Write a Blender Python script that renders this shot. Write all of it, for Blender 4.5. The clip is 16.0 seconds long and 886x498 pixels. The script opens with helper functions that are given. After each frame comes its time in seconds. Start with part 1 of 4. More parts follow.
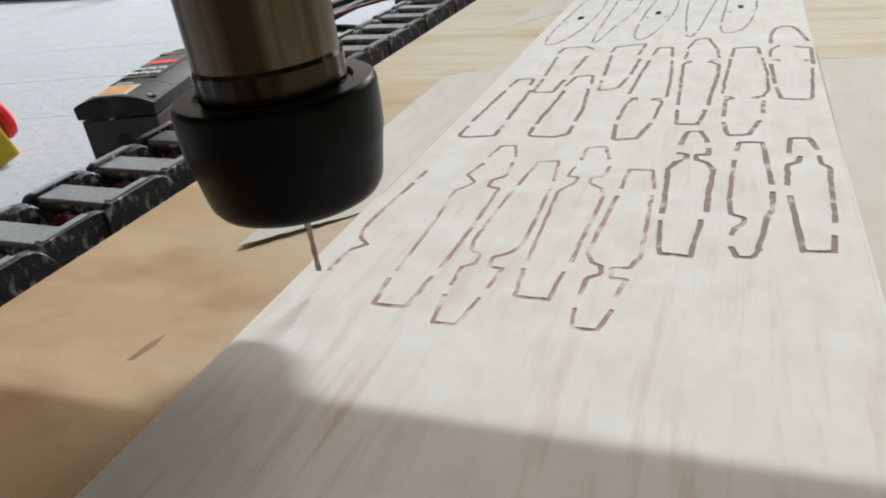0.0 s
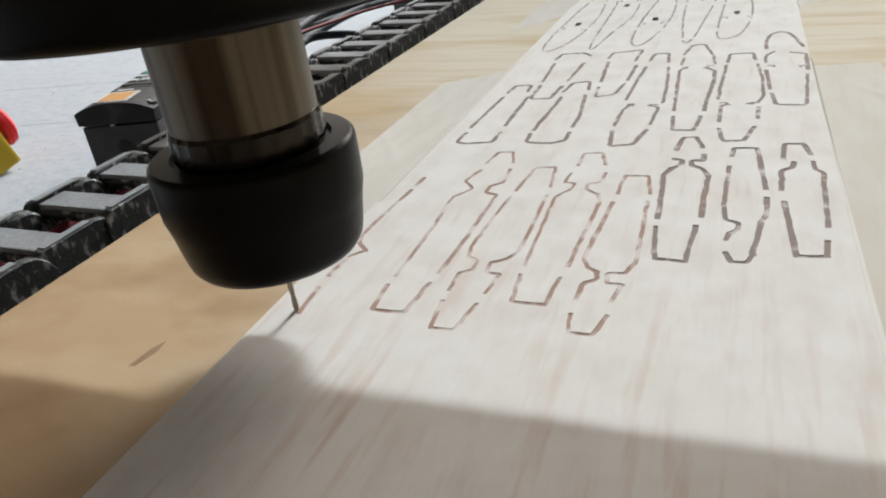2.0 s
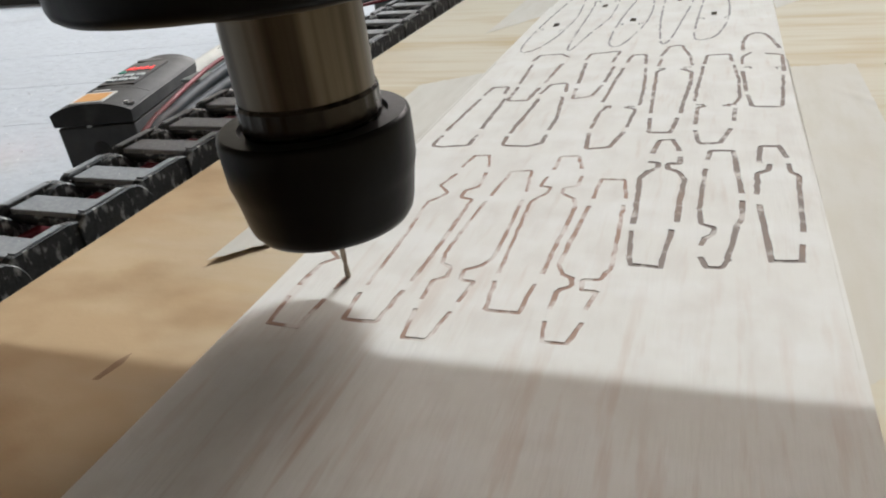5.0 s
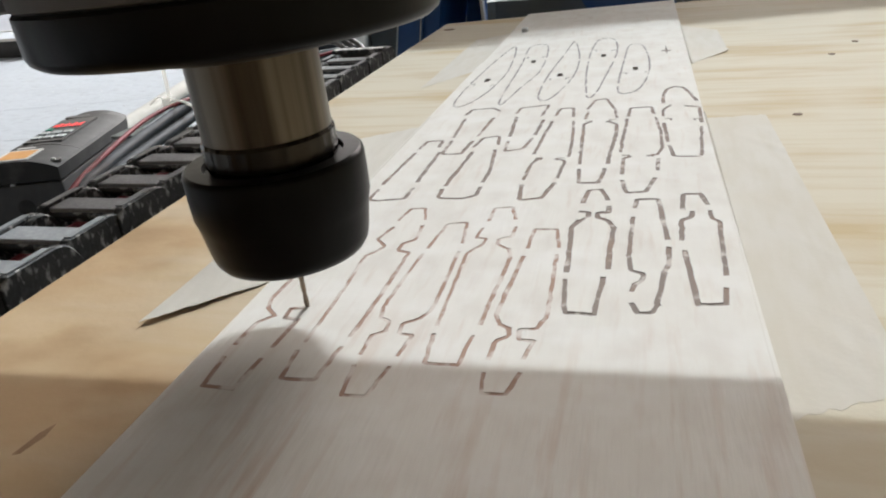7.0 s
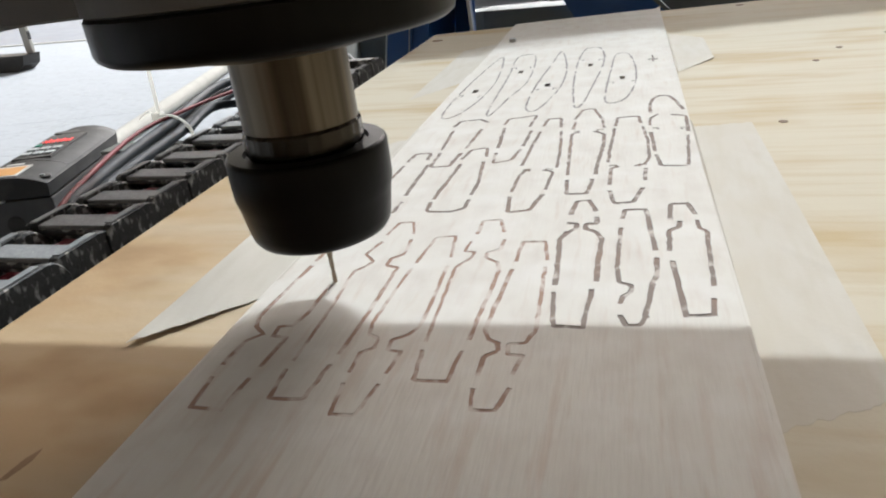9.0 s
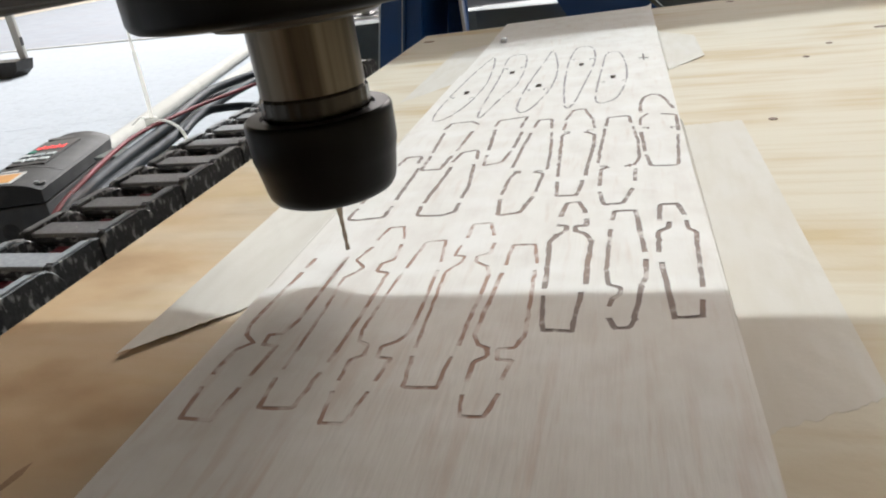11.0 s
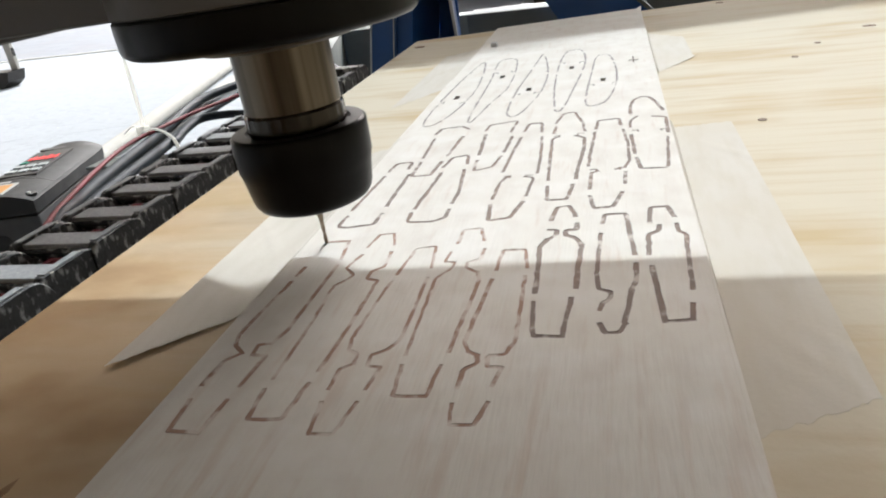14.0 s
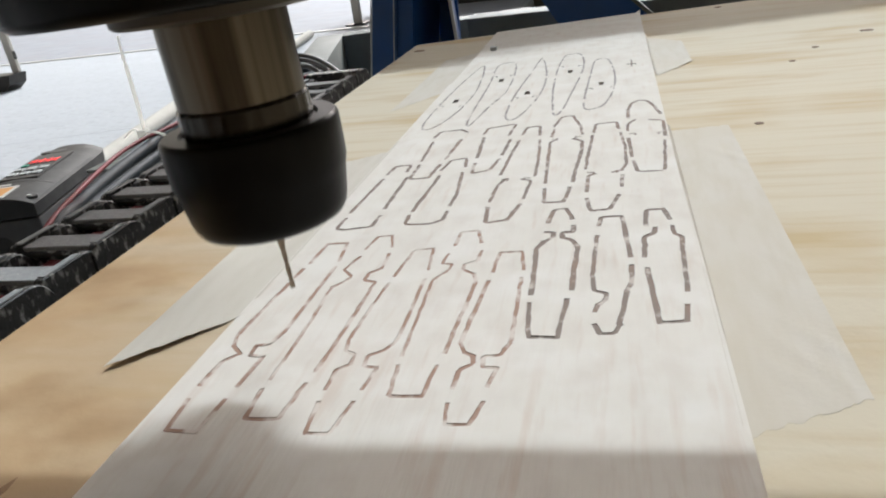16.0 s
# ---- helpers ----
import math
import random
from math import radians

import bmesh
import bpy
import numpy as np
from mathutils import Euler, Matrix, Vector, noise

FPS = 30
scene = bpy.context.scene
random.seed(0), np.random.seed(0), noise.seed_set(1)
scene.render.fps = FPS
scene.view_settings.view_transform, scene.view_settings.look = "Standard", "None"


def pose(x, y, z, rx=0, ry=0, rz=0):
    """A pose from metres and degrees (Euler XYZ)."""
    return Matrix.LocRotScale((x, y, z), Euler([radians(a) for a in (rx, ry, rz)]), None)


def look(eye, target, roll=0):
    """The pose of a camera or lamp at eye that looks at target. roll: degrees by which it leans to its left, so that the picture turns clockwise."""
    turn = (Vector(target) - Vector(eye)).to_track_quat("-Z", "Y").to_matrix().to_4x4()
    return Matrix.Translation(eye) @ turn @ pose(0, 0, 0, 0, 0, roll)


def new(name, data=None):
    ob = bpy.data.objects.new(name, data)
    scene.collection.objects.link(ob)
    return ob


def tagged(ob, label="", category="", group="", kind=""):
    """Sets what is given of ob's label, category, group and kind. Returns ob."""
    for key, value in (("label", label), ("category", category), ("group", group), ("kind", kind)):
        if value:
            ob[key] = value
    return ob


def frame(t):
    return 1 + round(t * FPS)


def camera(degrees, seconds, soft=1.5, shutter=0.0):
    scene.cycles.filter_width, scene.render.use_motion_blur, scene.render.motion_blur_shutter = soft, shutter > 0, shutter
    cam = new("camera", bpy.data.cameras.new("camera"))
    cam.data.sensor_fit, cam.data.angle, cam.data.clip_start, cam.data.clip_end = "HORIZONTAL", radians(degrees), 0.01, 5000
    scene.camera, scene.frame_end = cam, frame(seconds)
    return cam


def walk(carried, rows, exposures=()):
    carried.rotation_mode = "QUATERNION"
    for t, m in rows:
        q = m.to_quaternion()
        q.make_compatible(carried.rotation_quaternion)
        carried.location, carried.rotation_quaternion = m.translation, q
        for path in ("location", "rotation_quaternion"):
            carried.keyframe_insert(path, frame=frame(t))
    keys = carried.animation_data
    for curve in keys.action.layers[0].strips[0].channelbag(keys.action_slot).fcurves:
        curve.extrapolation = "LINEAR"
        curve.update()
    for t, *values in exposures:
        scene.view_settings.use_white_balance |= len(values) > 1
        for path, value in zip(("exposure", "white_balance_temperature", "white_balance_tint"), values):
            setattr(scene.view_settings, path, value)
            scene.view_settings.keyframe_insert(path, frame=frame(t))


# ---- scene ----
from mathutils import geometry

cam = camera(64.2, 16.0, soft=2.0, shutter=0.5)
PATH = [
    (0, (0.075, 0.032, 0.068), (-0.64, 1.631, -0.898), -6.7),
    (0.5, (0.075, 0.032, 0.068), (-0.641, 1.629, -0.9), -6.8),
    (1, (0.076, 0.032, 0.068), (-0.64, 1.633, -0.893), -7.1),
    (1.5, (0.076, 0.032, 0.068), (-0.639, 1.636, -0.888), -6.9),
    (2, (0.076, 0.031, 0.069), (-0.641, 1.636, -0.886), -6.9),
    (2.5, (0.076, 0.031, 0.068), (-0.642, 1.638, -0.882), -6.8),
    (3, (0.076, 0.03, 0.068), (-0.643, 1.635, -0.884), -6.9),
    (3.5, (0.077, 0.031, 0.069), (-0.64, 1.636, -0.885), -7.2),
    (6, (0.077, 0.035, 0.069), (-0.523, 1.685, -0.89), -6.2),
    (6.5, (0.078, 0.034, 0.07), (-0.471, 1.744, -0.811), -5.9),
    (7, (0.078, 0.034, 0.07), (-0.445, 1.766, -0.783), -5.7),
    (7.5, (0.078, 0.035, 0.07), (-0.43, 1.777, -0.77), -5.8),
    (8, (0.078, 0.035, 0.07), (-0.431, 1.775, -0.773), -6.0),
    (8.5, (0.079, 0.035, 0.07), (-0.421, 1.781, -0.767), -6.1),
    (9, (0.079, 0.035, 0.071), (-0.426, 1.782, -0.762), -6.4),
    (11.5, (0.081, 0.036, 0.072), (-0.413, 1.785, -0.764), -7.5),
    (12, (0.081, 0.036, 0.072), (-0.411, 1.787, -0.76), -7.7),
    (12.5, (0.081, 0.036, 0.072), (-0.414, 1.788, -0.757), -7.8),
    (13, (0.081, 0.037, 0.072), (-0.408, 1.79, -0.756), -7.8),
    (13.5, (0.081, 0.036, 0.072), (-0.407, 1.791, -0.755), -7.8),
    (14, (0.082, 0.037, 0.072), (-0.405, 1.791, -0.754), -8.0),
    (14.5, (0.082, 0.036, 0.072), (-0.405, 1.793, -0.75), -7.9),
    (15, (0.082, 0.037, 0.072), (-0.403, 1.795, -0.748), -7.9),
    (15.5, (0.082, 0.036, 0.072), (-0.402, 1.796, -0.747), -8.0),
    (16, (0.083, 0.036, 0.072), (-0.405, 1.795, -0.745), -7.9),
]
walk(cam, [(t, look(eye, target, roll)) for t, eye, target, roll in PATH], exposures=[(0, 0.06, 5900, 7.5), (3.7, 0.07, 5900, 7.5), (6, 0.12, 5900, 7.5), (7, 0.18, 5900, 7.5), (8, 0.22, 5900, 7.5), (9.2, 0.31, 5900, 7.5), (11.5, 0.40, 5900, 7.5), (13.5, 0.53, 5900, 7.5), (14.5, 0.49, 5900, 7.5), (15.5, 0.30, 5900, 7.5), (16, 0.13, 5900, 7.5)])

# ---- light ----
SUN_UP = 30.5
world = bpy.data.worlds.new("sky")
scene.world = world
world.use_nodes = True
wn = world.node_tree
sky = wn.nodes.new("ShaderNodeTexSky")
sky.sky_type, sky.sun_disc = "NISHITA", False
sky.sun_elevation, sky.sun_rotation = radians(SUN_UP), 0.0
sky.air_density, sky.dust_density, sky.ozone_density = 0.25, 8.0, 0.2
wn.links.new(sky.outputs[0], wn.nodes["Background"].inputs[0])
wn.nodes["Background"].inputs[1].default_value = 0.265
# low, wide daylight as a strip lamp; the ribbon window round it is added out of view
WINDOW_FAR, WINDOW_WIDE, WINDOW_HIGH = 14.0, 2.95, 0.07
WINDOW_Y, WINDOW_Z = WINDOW_FAR * math.cos(radians(SUN_UP)), WINDOW_FAR * math.sin(radians(SUN_UP))
window_light = bpy.data.lights.new("window_light", "AREA")
window_light.shape, window_light.size, window_light.size_y = "RECTANGLE", WINDOW_WIDE, WINDOW_HIGH
window_light.energy, window_light.color = 1660.0, (0.975, 1.0, 0.97)
new("window_light", window_light).matrix_world = look((0.0, WINDOW_Y, WINDOW_Z), (0, 0.15, 0))


# ---- materials ----
def material(name, base, rough=0.6, metal=0.0, dark=None, scale=(60, 60, 60), amount=0.5, detail=6.0,
             bump=0.15, bump_scale=400.0, second=None, second_scale=(8, 8, 8), second_amount=0.4, emit=0.0, spec=0.5, band=None, stretch=1.0, lo=0.42, hi=0.72,
             third=None, third_scale=(30, 30, 30), third_amount=0.4, third_lo=0.48, relief=0.0006, streaks=None):
    """Base colour with grain (dark, scale, amount) and larger stains (second), fine relief."""
    m = bpy.data.materials.new(name)
    m.use_nodes = True
    n, l = m.node_tree.nodes, m.node_tree.links
    b = n["Principled BSDF"]
    b.inputs["Roughness"].default_value, b.inputs["Metallic"].default_value = rough, metal
    b.inputs["Specular IOR Level"].default_value = spec
    co = n.new("ShaderNodeTexCoord")
    col = n.new("ShaderNodeRGB")
    col.outputs[0].default_value = (*base, 1)
    out = col.outputs[0]

    def layer(out, tint, sc, amt, det, lo, hi):
        mp = n.new("ShaderNodeMapping")
        mp.inputs["Scale"].default_value = sc
        l.new(co.outputs["Object"], mp.inputs[0])
        nz = n.new("ShaderNodeTexNoise")
        nz.inputs["Scale"].default_value, nz.inputs["Detail"].default_value = 1.0, det
        l.new(mp.outputs[0], nz.inputs["Vector"])
        rp = n.new("ShaderNodeMapRange")
        rp.inputs[1].default_value, rp.inputs[2].default_value = lo, hi
        rp.inputs[3].default_value, rp.inputs[4].default_value = 0.0, amt
        l.new(nz.outputs[0], rp.inputs[0])
        mx = n.new("ShaderNodeMix")
        mx.data_type = "RGBA"
        l.new(rp.outputs[0], mx.inputs[0])
        l.new(out, mx.inputs[6])
        mx.inputs[7].default_value = (*tint, 1)
        return mx.outputs[2], nz

    nz = None
    if dark:
        out, nz = layer(out, dark, scale, amount, detail, lo, hi)
    if second:
        out, _ = layer(out, second, second_scale, second_amount, 3.0, 0.45, 0.7)
    if third:
        out, _ = layer(out, third, third_scale, third_amount, 4.0, third_lo, third_lo + 0.16)
    if streaks:    # brown pores that grow denser towards one end of the sheet
        tint, sc, amt, far, near = streaks
        streaked, _ = layer(out, tint, sc, amt, 4.0, 0.54, 0.72)
        sy = n.new("ShaderNodeSeparateXYZ")
        l.new(co.outputs["Object"], sy.inputs[0])
        along = n.new("ShaderNodeMapRange")
        along.inputs[1].default_value, along.inputs[2].default_value = far, near
        l.new(sy.outputs[1], along.inputs[0])
        mx = n.new("ShaderNodeMix")
        mx.data_type = "RGBA"
        l.new(along.outputs[0], mx.inputs[0])
        l.new(out, mx.inputs[6])
        l.new(streaked, mx.inputs[7])
        out = mx.outputs[2]
    if band:    # bright lit look put into the colour: paler towards the right and far end
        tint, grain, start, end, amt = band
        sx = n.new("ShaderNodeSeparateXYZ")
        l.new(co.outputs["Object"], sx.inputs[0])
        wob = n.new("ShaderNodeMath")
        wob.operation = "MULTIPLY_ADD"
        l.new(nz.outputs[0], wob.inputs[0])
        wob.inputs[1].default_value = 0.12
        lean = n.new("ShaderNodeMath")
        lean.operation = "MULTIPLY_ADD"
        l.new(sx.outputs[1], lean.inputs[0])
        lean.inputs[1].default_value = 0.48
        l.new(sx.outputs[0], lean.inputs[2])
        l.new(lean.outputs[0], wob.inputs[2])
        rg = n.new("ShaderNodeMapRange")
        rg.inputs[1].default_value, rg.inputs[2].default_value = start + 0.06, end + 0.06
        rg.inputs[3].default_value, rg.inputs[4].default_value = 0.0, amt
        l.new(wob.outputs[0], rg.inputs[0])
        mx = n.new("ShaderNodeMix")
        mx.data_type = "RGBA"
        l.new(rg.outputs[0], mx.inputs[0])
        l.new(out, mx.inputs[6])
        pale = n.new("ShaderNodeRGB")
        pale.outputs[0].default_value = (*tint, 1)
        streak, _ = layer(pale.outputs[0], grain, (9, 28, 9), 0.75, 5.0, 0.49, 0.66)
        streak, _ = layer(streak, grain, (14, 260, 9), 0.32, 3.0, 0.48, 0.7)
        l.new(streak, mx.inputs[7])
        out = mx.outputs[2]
    l.new(out, b.inputs["Base Color"])
    if bump:
        bz = n.new("ShaderNodeTexNoise")
        bz.inputs["Scale"].default_value, bz.inputs["Detail"].default_value = bump_scale, 5.0
        bs = n.new("ShaderNodeMapping")
        bs.inputs["Scale"].default_value = (1.0, stretch, 1.0)
        l.new(co.outputs["Object"], bs.inputs[0])
        l.new(bs.outputs[0], bz.inputs["Vector"])
        bp = n.new("ShaderNodeBump")
        bp.inputs["Strength"].default_value, bp.inputs["Distance"].default_value = bump, relief
        l.new(bz.outputs[0], bp.inputs["Height"])
        l.new(bp.outputs[0], b.inputs["Normal"])
    if emit:
        b.inputs["Emission Color"].default_value, b.inputs["Emission Strength"].default_value = (*base, 1), emit
    return m


BALSA = material("balsa", (0.765, 0.735, 0.675), 0.9, spec=0.06, dark=(0.52, 0.34, 0.235), scale=(420, 46, 60), amount=0.24, lo=0.56, hi=0.76, streaks=((0.50, 0.31, 0.20), (260, 24, 9), 0.75, 0.16, 0.06),
                 second=(0.60, 0.535, 0.475), second_scale=(150, 75, 5), second_amount=0.3, third=(0.82, 0.80, 0.76), third_scale=(55, 75, 9),
                 third_amount=0.5, bump=0.3, bump_scale=1100, stretch=0.1)
# scorched cut, toned fainter and redder for lines that lie in shade
SHADED_SCORCH = material("fresh_scorched_cut", (0.415, 0.28, 0.217), 0.9, spec=0.05, dark=(0.72, 0.66, 0.60), scale=(260, 170, 90), amount=0.95, lo=0.46, hi=0.60, bump=0.2)
CHAR = material("charred_balsa", (0.295, 0.245, 0.215), 0.9, spec=0.05, dark=(0.70, 0.645, 0.585), scale=(290, 210, 60), amount=0.85, lo=0.53, hi=0.64,
                second=(0.38, 0.265, 0.205), second_scale=(95, 70, 90), second_amount=0.6, bump=0.2)
ASH = material("ashen_cut", (0.34, 0.31, 0.29), 0.9, spec=0.05, dark=(0.68, 0.64, 0.59), scale=(200, 130, 60), amount=0.9, lo=0.48, hi=0.62, bump=0.2)
# band: pale tone that stands in for the brighter lit part of the board
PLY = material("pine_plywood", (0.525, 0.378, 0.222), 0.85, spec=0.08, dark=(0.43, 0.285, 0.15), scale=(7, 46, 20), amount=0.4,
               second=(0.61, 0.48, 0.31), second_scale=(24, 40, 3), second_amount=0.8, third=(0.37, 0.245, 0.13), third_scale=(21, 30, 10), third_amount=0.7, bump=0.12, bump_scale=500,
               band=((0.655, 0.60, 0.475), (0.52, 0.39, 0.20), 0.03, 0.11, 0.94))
KNOT = material("dark_knot", (0.21, 0.135, 0.08), 0.8, dark=(0.18, 0.11, 0.065), scale=(400, 400, 400))
GOUGE = material("brown_gouge", (0.33, 0.215, 0.12), 0.85, dark=(0.23, 0.15, 0.085), scale=(300, 200, 300))
TAPE = material("masking_tape", (0.64, 0.603, 0.533), 0.85, spec=0.1, dark=(0.57, 0.52, 0.42), scale=(300, 60, 200), amount=0.5,
                second=(0.61, 0.555, 0.455), second_scale=(34, 26, 20), second_amount=0.6, bump=0.07, bump_scale=700)
DARK_STEEL = material("oiled_dark_steel", (0.034, 0.030, 0.024), 0.2, 0.8, spec=0.5, dark=(0.028, 0.02, 0.013), scale=(150, 150, 4), amount=0.5, bump=0.03)
TAPE_DULL = material("dull_masking_tape", (0.645, 0.61, 0.54), 0.85, spec=0.1, dark=(0.56, 0.52, 0.44), scale=(300, 60, 200), amount=0.5,
                     second=(0.65, 0.63, 0.56), second_scale=(50, 20, 20), bump=0.07, bump_scale=700)
BLACK_STEEL = material("blackened_steel", (0.005, 0.0046, 0.004), 0.32, 0.0, spec=0.09, dark=(0.012, 0.011, 0.010), scale=(120, 120, 30),
                       amount=0.5, bump=0.06)
# dark vertical streaks in the colour imitate soft reflections on the shaft
GROUND_STEEL = material("ground_steel", (0.155, 0.134, 0.103), 0.34, 1.0, dark=(0.03, 0.024, 0.017), scale=(210, 210, 3), amount=0.8, lo=0.40, hi=0.62, detail=3.0,
                        bump=0.04)
CARBIDE = material("carbide_bit", (0.30, 0.25, 0.19), 0.32, 0.9, dark=(0.12, 0.09, 0.06), scale=(300, 300, 900), amount=0.7)
CAP_STEEL = material("dull_bearing_cap", (0.075, 0.065, 0.05), 0.45, 0.4, dark=(0.09, 0.075, 0.055), scale=(90, 90, 40), amount=0.6, bump=0.05)
GREY_ALU = material("grey_aluminium", (0.075, 0.073, 0.068), 0.5, 0.2, dark=(0.08, 0.075, 0.07), scale=(40, 40, 40))
BEAM = material("dark_painted_steel", (0.05, 0.05, 0.052), 0.5, 0.2, dark=(0.1, 0.09, 0.08), scale=(20, 20, 20))
CHAIN = material("dusty_black_nylon", (0.022, 0.022, 0.022), 0.6, dark=(0.06, 0.058, 0.052), scale=(70, 70, 70), amount=0.7,
                 second=(0.055, 0.054, 0.052), second_scale=(240, 240, 240), second_amount=0.8, third=(0.55, 0.54, 0.50), third_scale=(150, 280, 130), third_amount=0.8,
                 third_lo=0.535, bump=0.5, bump_scale=700)
CHAIN_TOP = material("sawdust_on_nylon", (0.33, 0.335, 0.34), 0.9, spec=0.1, dark=(0.46, 0.46, 0.46), scale=(500, 500, 200), amount=0.6,
                     second=(0.22, 0.222, 0.225), second_scale=(60, 60, 60), bump=0.5, bump_scale=1200)
CASE = material("charcoal_plastic", (0.017, 0.0165, 0.0155), 0.6, spec=0.25, dark=(0.06, 0.058, 0.054), scale=(60, 60, 60), amount=0.5,
                second=(0.012, 0.0115, 0.011), second_scale=(38, 38, 38), second_amount=0.7, bump=0.12, bump_scale=1500)
CASE_DARK = material("black_plastic", (0.013, 0.0122, 0.0115), 0.5, dark=(0.035, 0.034, 0.032), scale=(60, 60, 60), bump=0.1)
LED = material("red_led", (1.0, 0.03, 0.03), 0.4, emit=0.65, bump=0)
KEY_GREY = material("grey_rubber", (0.42, 0.45, 0.45), 0.6, dark=(0.15, 0.16, 0.16), scale=(300, 300, 300))
KEY_GREEN = material("green_rubber", (0.02, 0.22, 0.14), 0.6, dark=(0.01, 0.13, 0.09), scale=(300, 300, 300))
ORANGE = material("orange_label", (0.50, 0.24, 0.05), 0.6, dark=(0.42, 0.19, 0.04), scale=(90, 90, 90))
PALE = material("pale_label", (0.5, 0.5, 0.48), 0.5, dark=(0.4, 0.4, 0.38), scale=(90, 90, 90))
TABLE = material("white_platform_paint", (0.415, 0.44, 0.468), 0.9, spec=0.05, dark=(0.30, 0.312, 0.328), scale=(45, 70, 30), amount=0.5, lo=0.5, hi=0.75,
                 second=(0.39, 0.41, 0.435), second_scale=(6, 14, 3), second_amount=0.6, bump=0.4, bump_scale=48, relief=0.003)
# platform paint toned down to imitate the weaker light at its far side
DIM_PAINT = material("dull_platform_paint", (0.29, 0.305, 0.335), 0.85, spec=0.1, dark=(0.23, 0.235, 0.25), scale=(9, 20, 9), amount=0.6,
                      second=(0.285, 0.285, 0.30), second_scale=(4, 7, 3), second_amount=0.7, bump=0.2, bump_scale=60)
WHITE_PVC = material("white_pvc", (0.47, 0.46, 0.42), 0.8, spec=0.08, dark=(0.40, 0.385, 0.35), scale=(30, 30, 30), bump=0.03)
NYLON = material("clear_nylon_tie", (0.88, 0.88, 0.85), 0.4, dark=(0.75, 0.74, 0.70), scale=(80, 80, 80), bump=0.03)
nt = NYLON.node_tree
glow = nt.nodes.new("ShaderNodeBsdfTranslucent")
glow.inputs[0].default_value = (0.95, 0.95, 0.92, 1)
both = nt.nodes.new("ShaderNodeMixShader")
both.inputs[0].default_value = 0.6
nt.links.new(nt.nodes["Principled BSDF"].outputs[0], both.inputs[1])
nt.links.new(glow.outputs[0], both.inputs[2])
nt.links.new(both.outputs[0], nt.nodes["Material Output"].inputs[0])
CABLE = material("grey_cable_sheath", (0.030, 0.035, 0.041), 0.6, spec=0.08, dark=(0.05, 0.055, 0.062), scale=(90, 90, 90), amount=0.5, bump=0.06)
RED_WIRE = material("red_cable_sheath", (0.17, 0.012, 0.02), 0.6, spec=0.15, dark=(0.18, 0.03, 0.035), scale=(90, 90, 90), bump=0.05)
BLACK_WIRE = material("black_cable_sheath", (0.03, 0.03, 0.032), 0.5, dark=(0.06, 0.06, 0.06), scale=(90, 90, 90), bump=0.05)
BLUE = material("blue_machine_paint", (0.012, 0.066, 0.22), 0.35, spec=0.35, dark=(0.02, 0.06, 0.16), scale=(25, 25, 25), amount=0.5,
                second=(0.06, 0.09, 0.16), second_scale=(9, 9, 9), bump=0.12, bump_scale=180)
FRAME_GREY = material("grey_green_machine_paint", (0.125, 0.135, 0.125), 0.7, spec=0.2, dark=(0.09, 0.095, 0.088), scale=(30, 30, 30),
                      second=(0.165, 0.175, 0.165), second_scale=(14, 14, 14), bump=0.12, bump_scale=250)
DARK = material("dark_interior", (0.045, 0.042, 0.04), 0.8, dark=(0.07, 0.065, 0.06), scale=(8, 8, 8), bump=0.1, bump_scale=60)
FLOOR = material("concrete_floor", (0.30, 0.30, 0.29), 0.8, dark=(0.2, 0.2, 0.19), scale=(6, 6, 6), bump=0.3, bump_scale=60)
DARK_WALL = material("brown_painted_wall", (0.27, 0.22, 0.16), 0.8, dark=(0.22, 0.18, 0.13), scale=(2, 2, 2), bump=0.1, bump_scale=30)
WALL = material("painted_wall", (0.66, 0.57, 0.45), 0.8, dark=(0.58, 0.50, 0.39), scale=(2, 2, 2), bump=0.1, bump_scale=30)
CEILING = material("pale_ceiling_panels", (0.60, 0.61, 0.61), 0.85, dark=(0.52, 0.52, 0.52), scale=(3, 3, 3), bump=0.1, bump_scale=30)
RED_PLASTIC = material("red_plastic", (0.55, 0.012, 0.018), 0.45, spec=0.25, dark=(0.5, 0.02, 0.02), scale=(60, 60, 60), bump=0.02)
YELLOW = material("yellow_plastic", (0.50, 0.35, 0.012), 0.45, spec=0.3, dark=(0.5, 0.36, 0.02), scale=(60, 60, 60), bump=0.03)


# ---- builders ----
def link_mesh(name, bm, mat, smooth=False):
    bmesh.ops.recalc_face_normals(bm, faces=bm.faces)
    me = bpy.data.meshes.new(name)
    bm.to_mesh(me)
    bm.free()
    for m in (mat if isinstance(mat, (list, tuple)) else [mat]):
        me.materials.append(m)
    if smooth:
        for p in me.polygons:
            p.use_smooth = True
        me.set_sharp_from_angle(angle=radians(38))
    return me


def part(name, bm, mat, parent=None, label="", smooth=False):
    ob = new(name, link_mesh(name, bm, mat, smooth))
    if parent is not None:
        ob.parent = parent
    if label:
        tagged(ob, label)
    return ob


def thing(name, label, category, kind="", group=""):
    return tagged(new(name), label, category, group, kind)


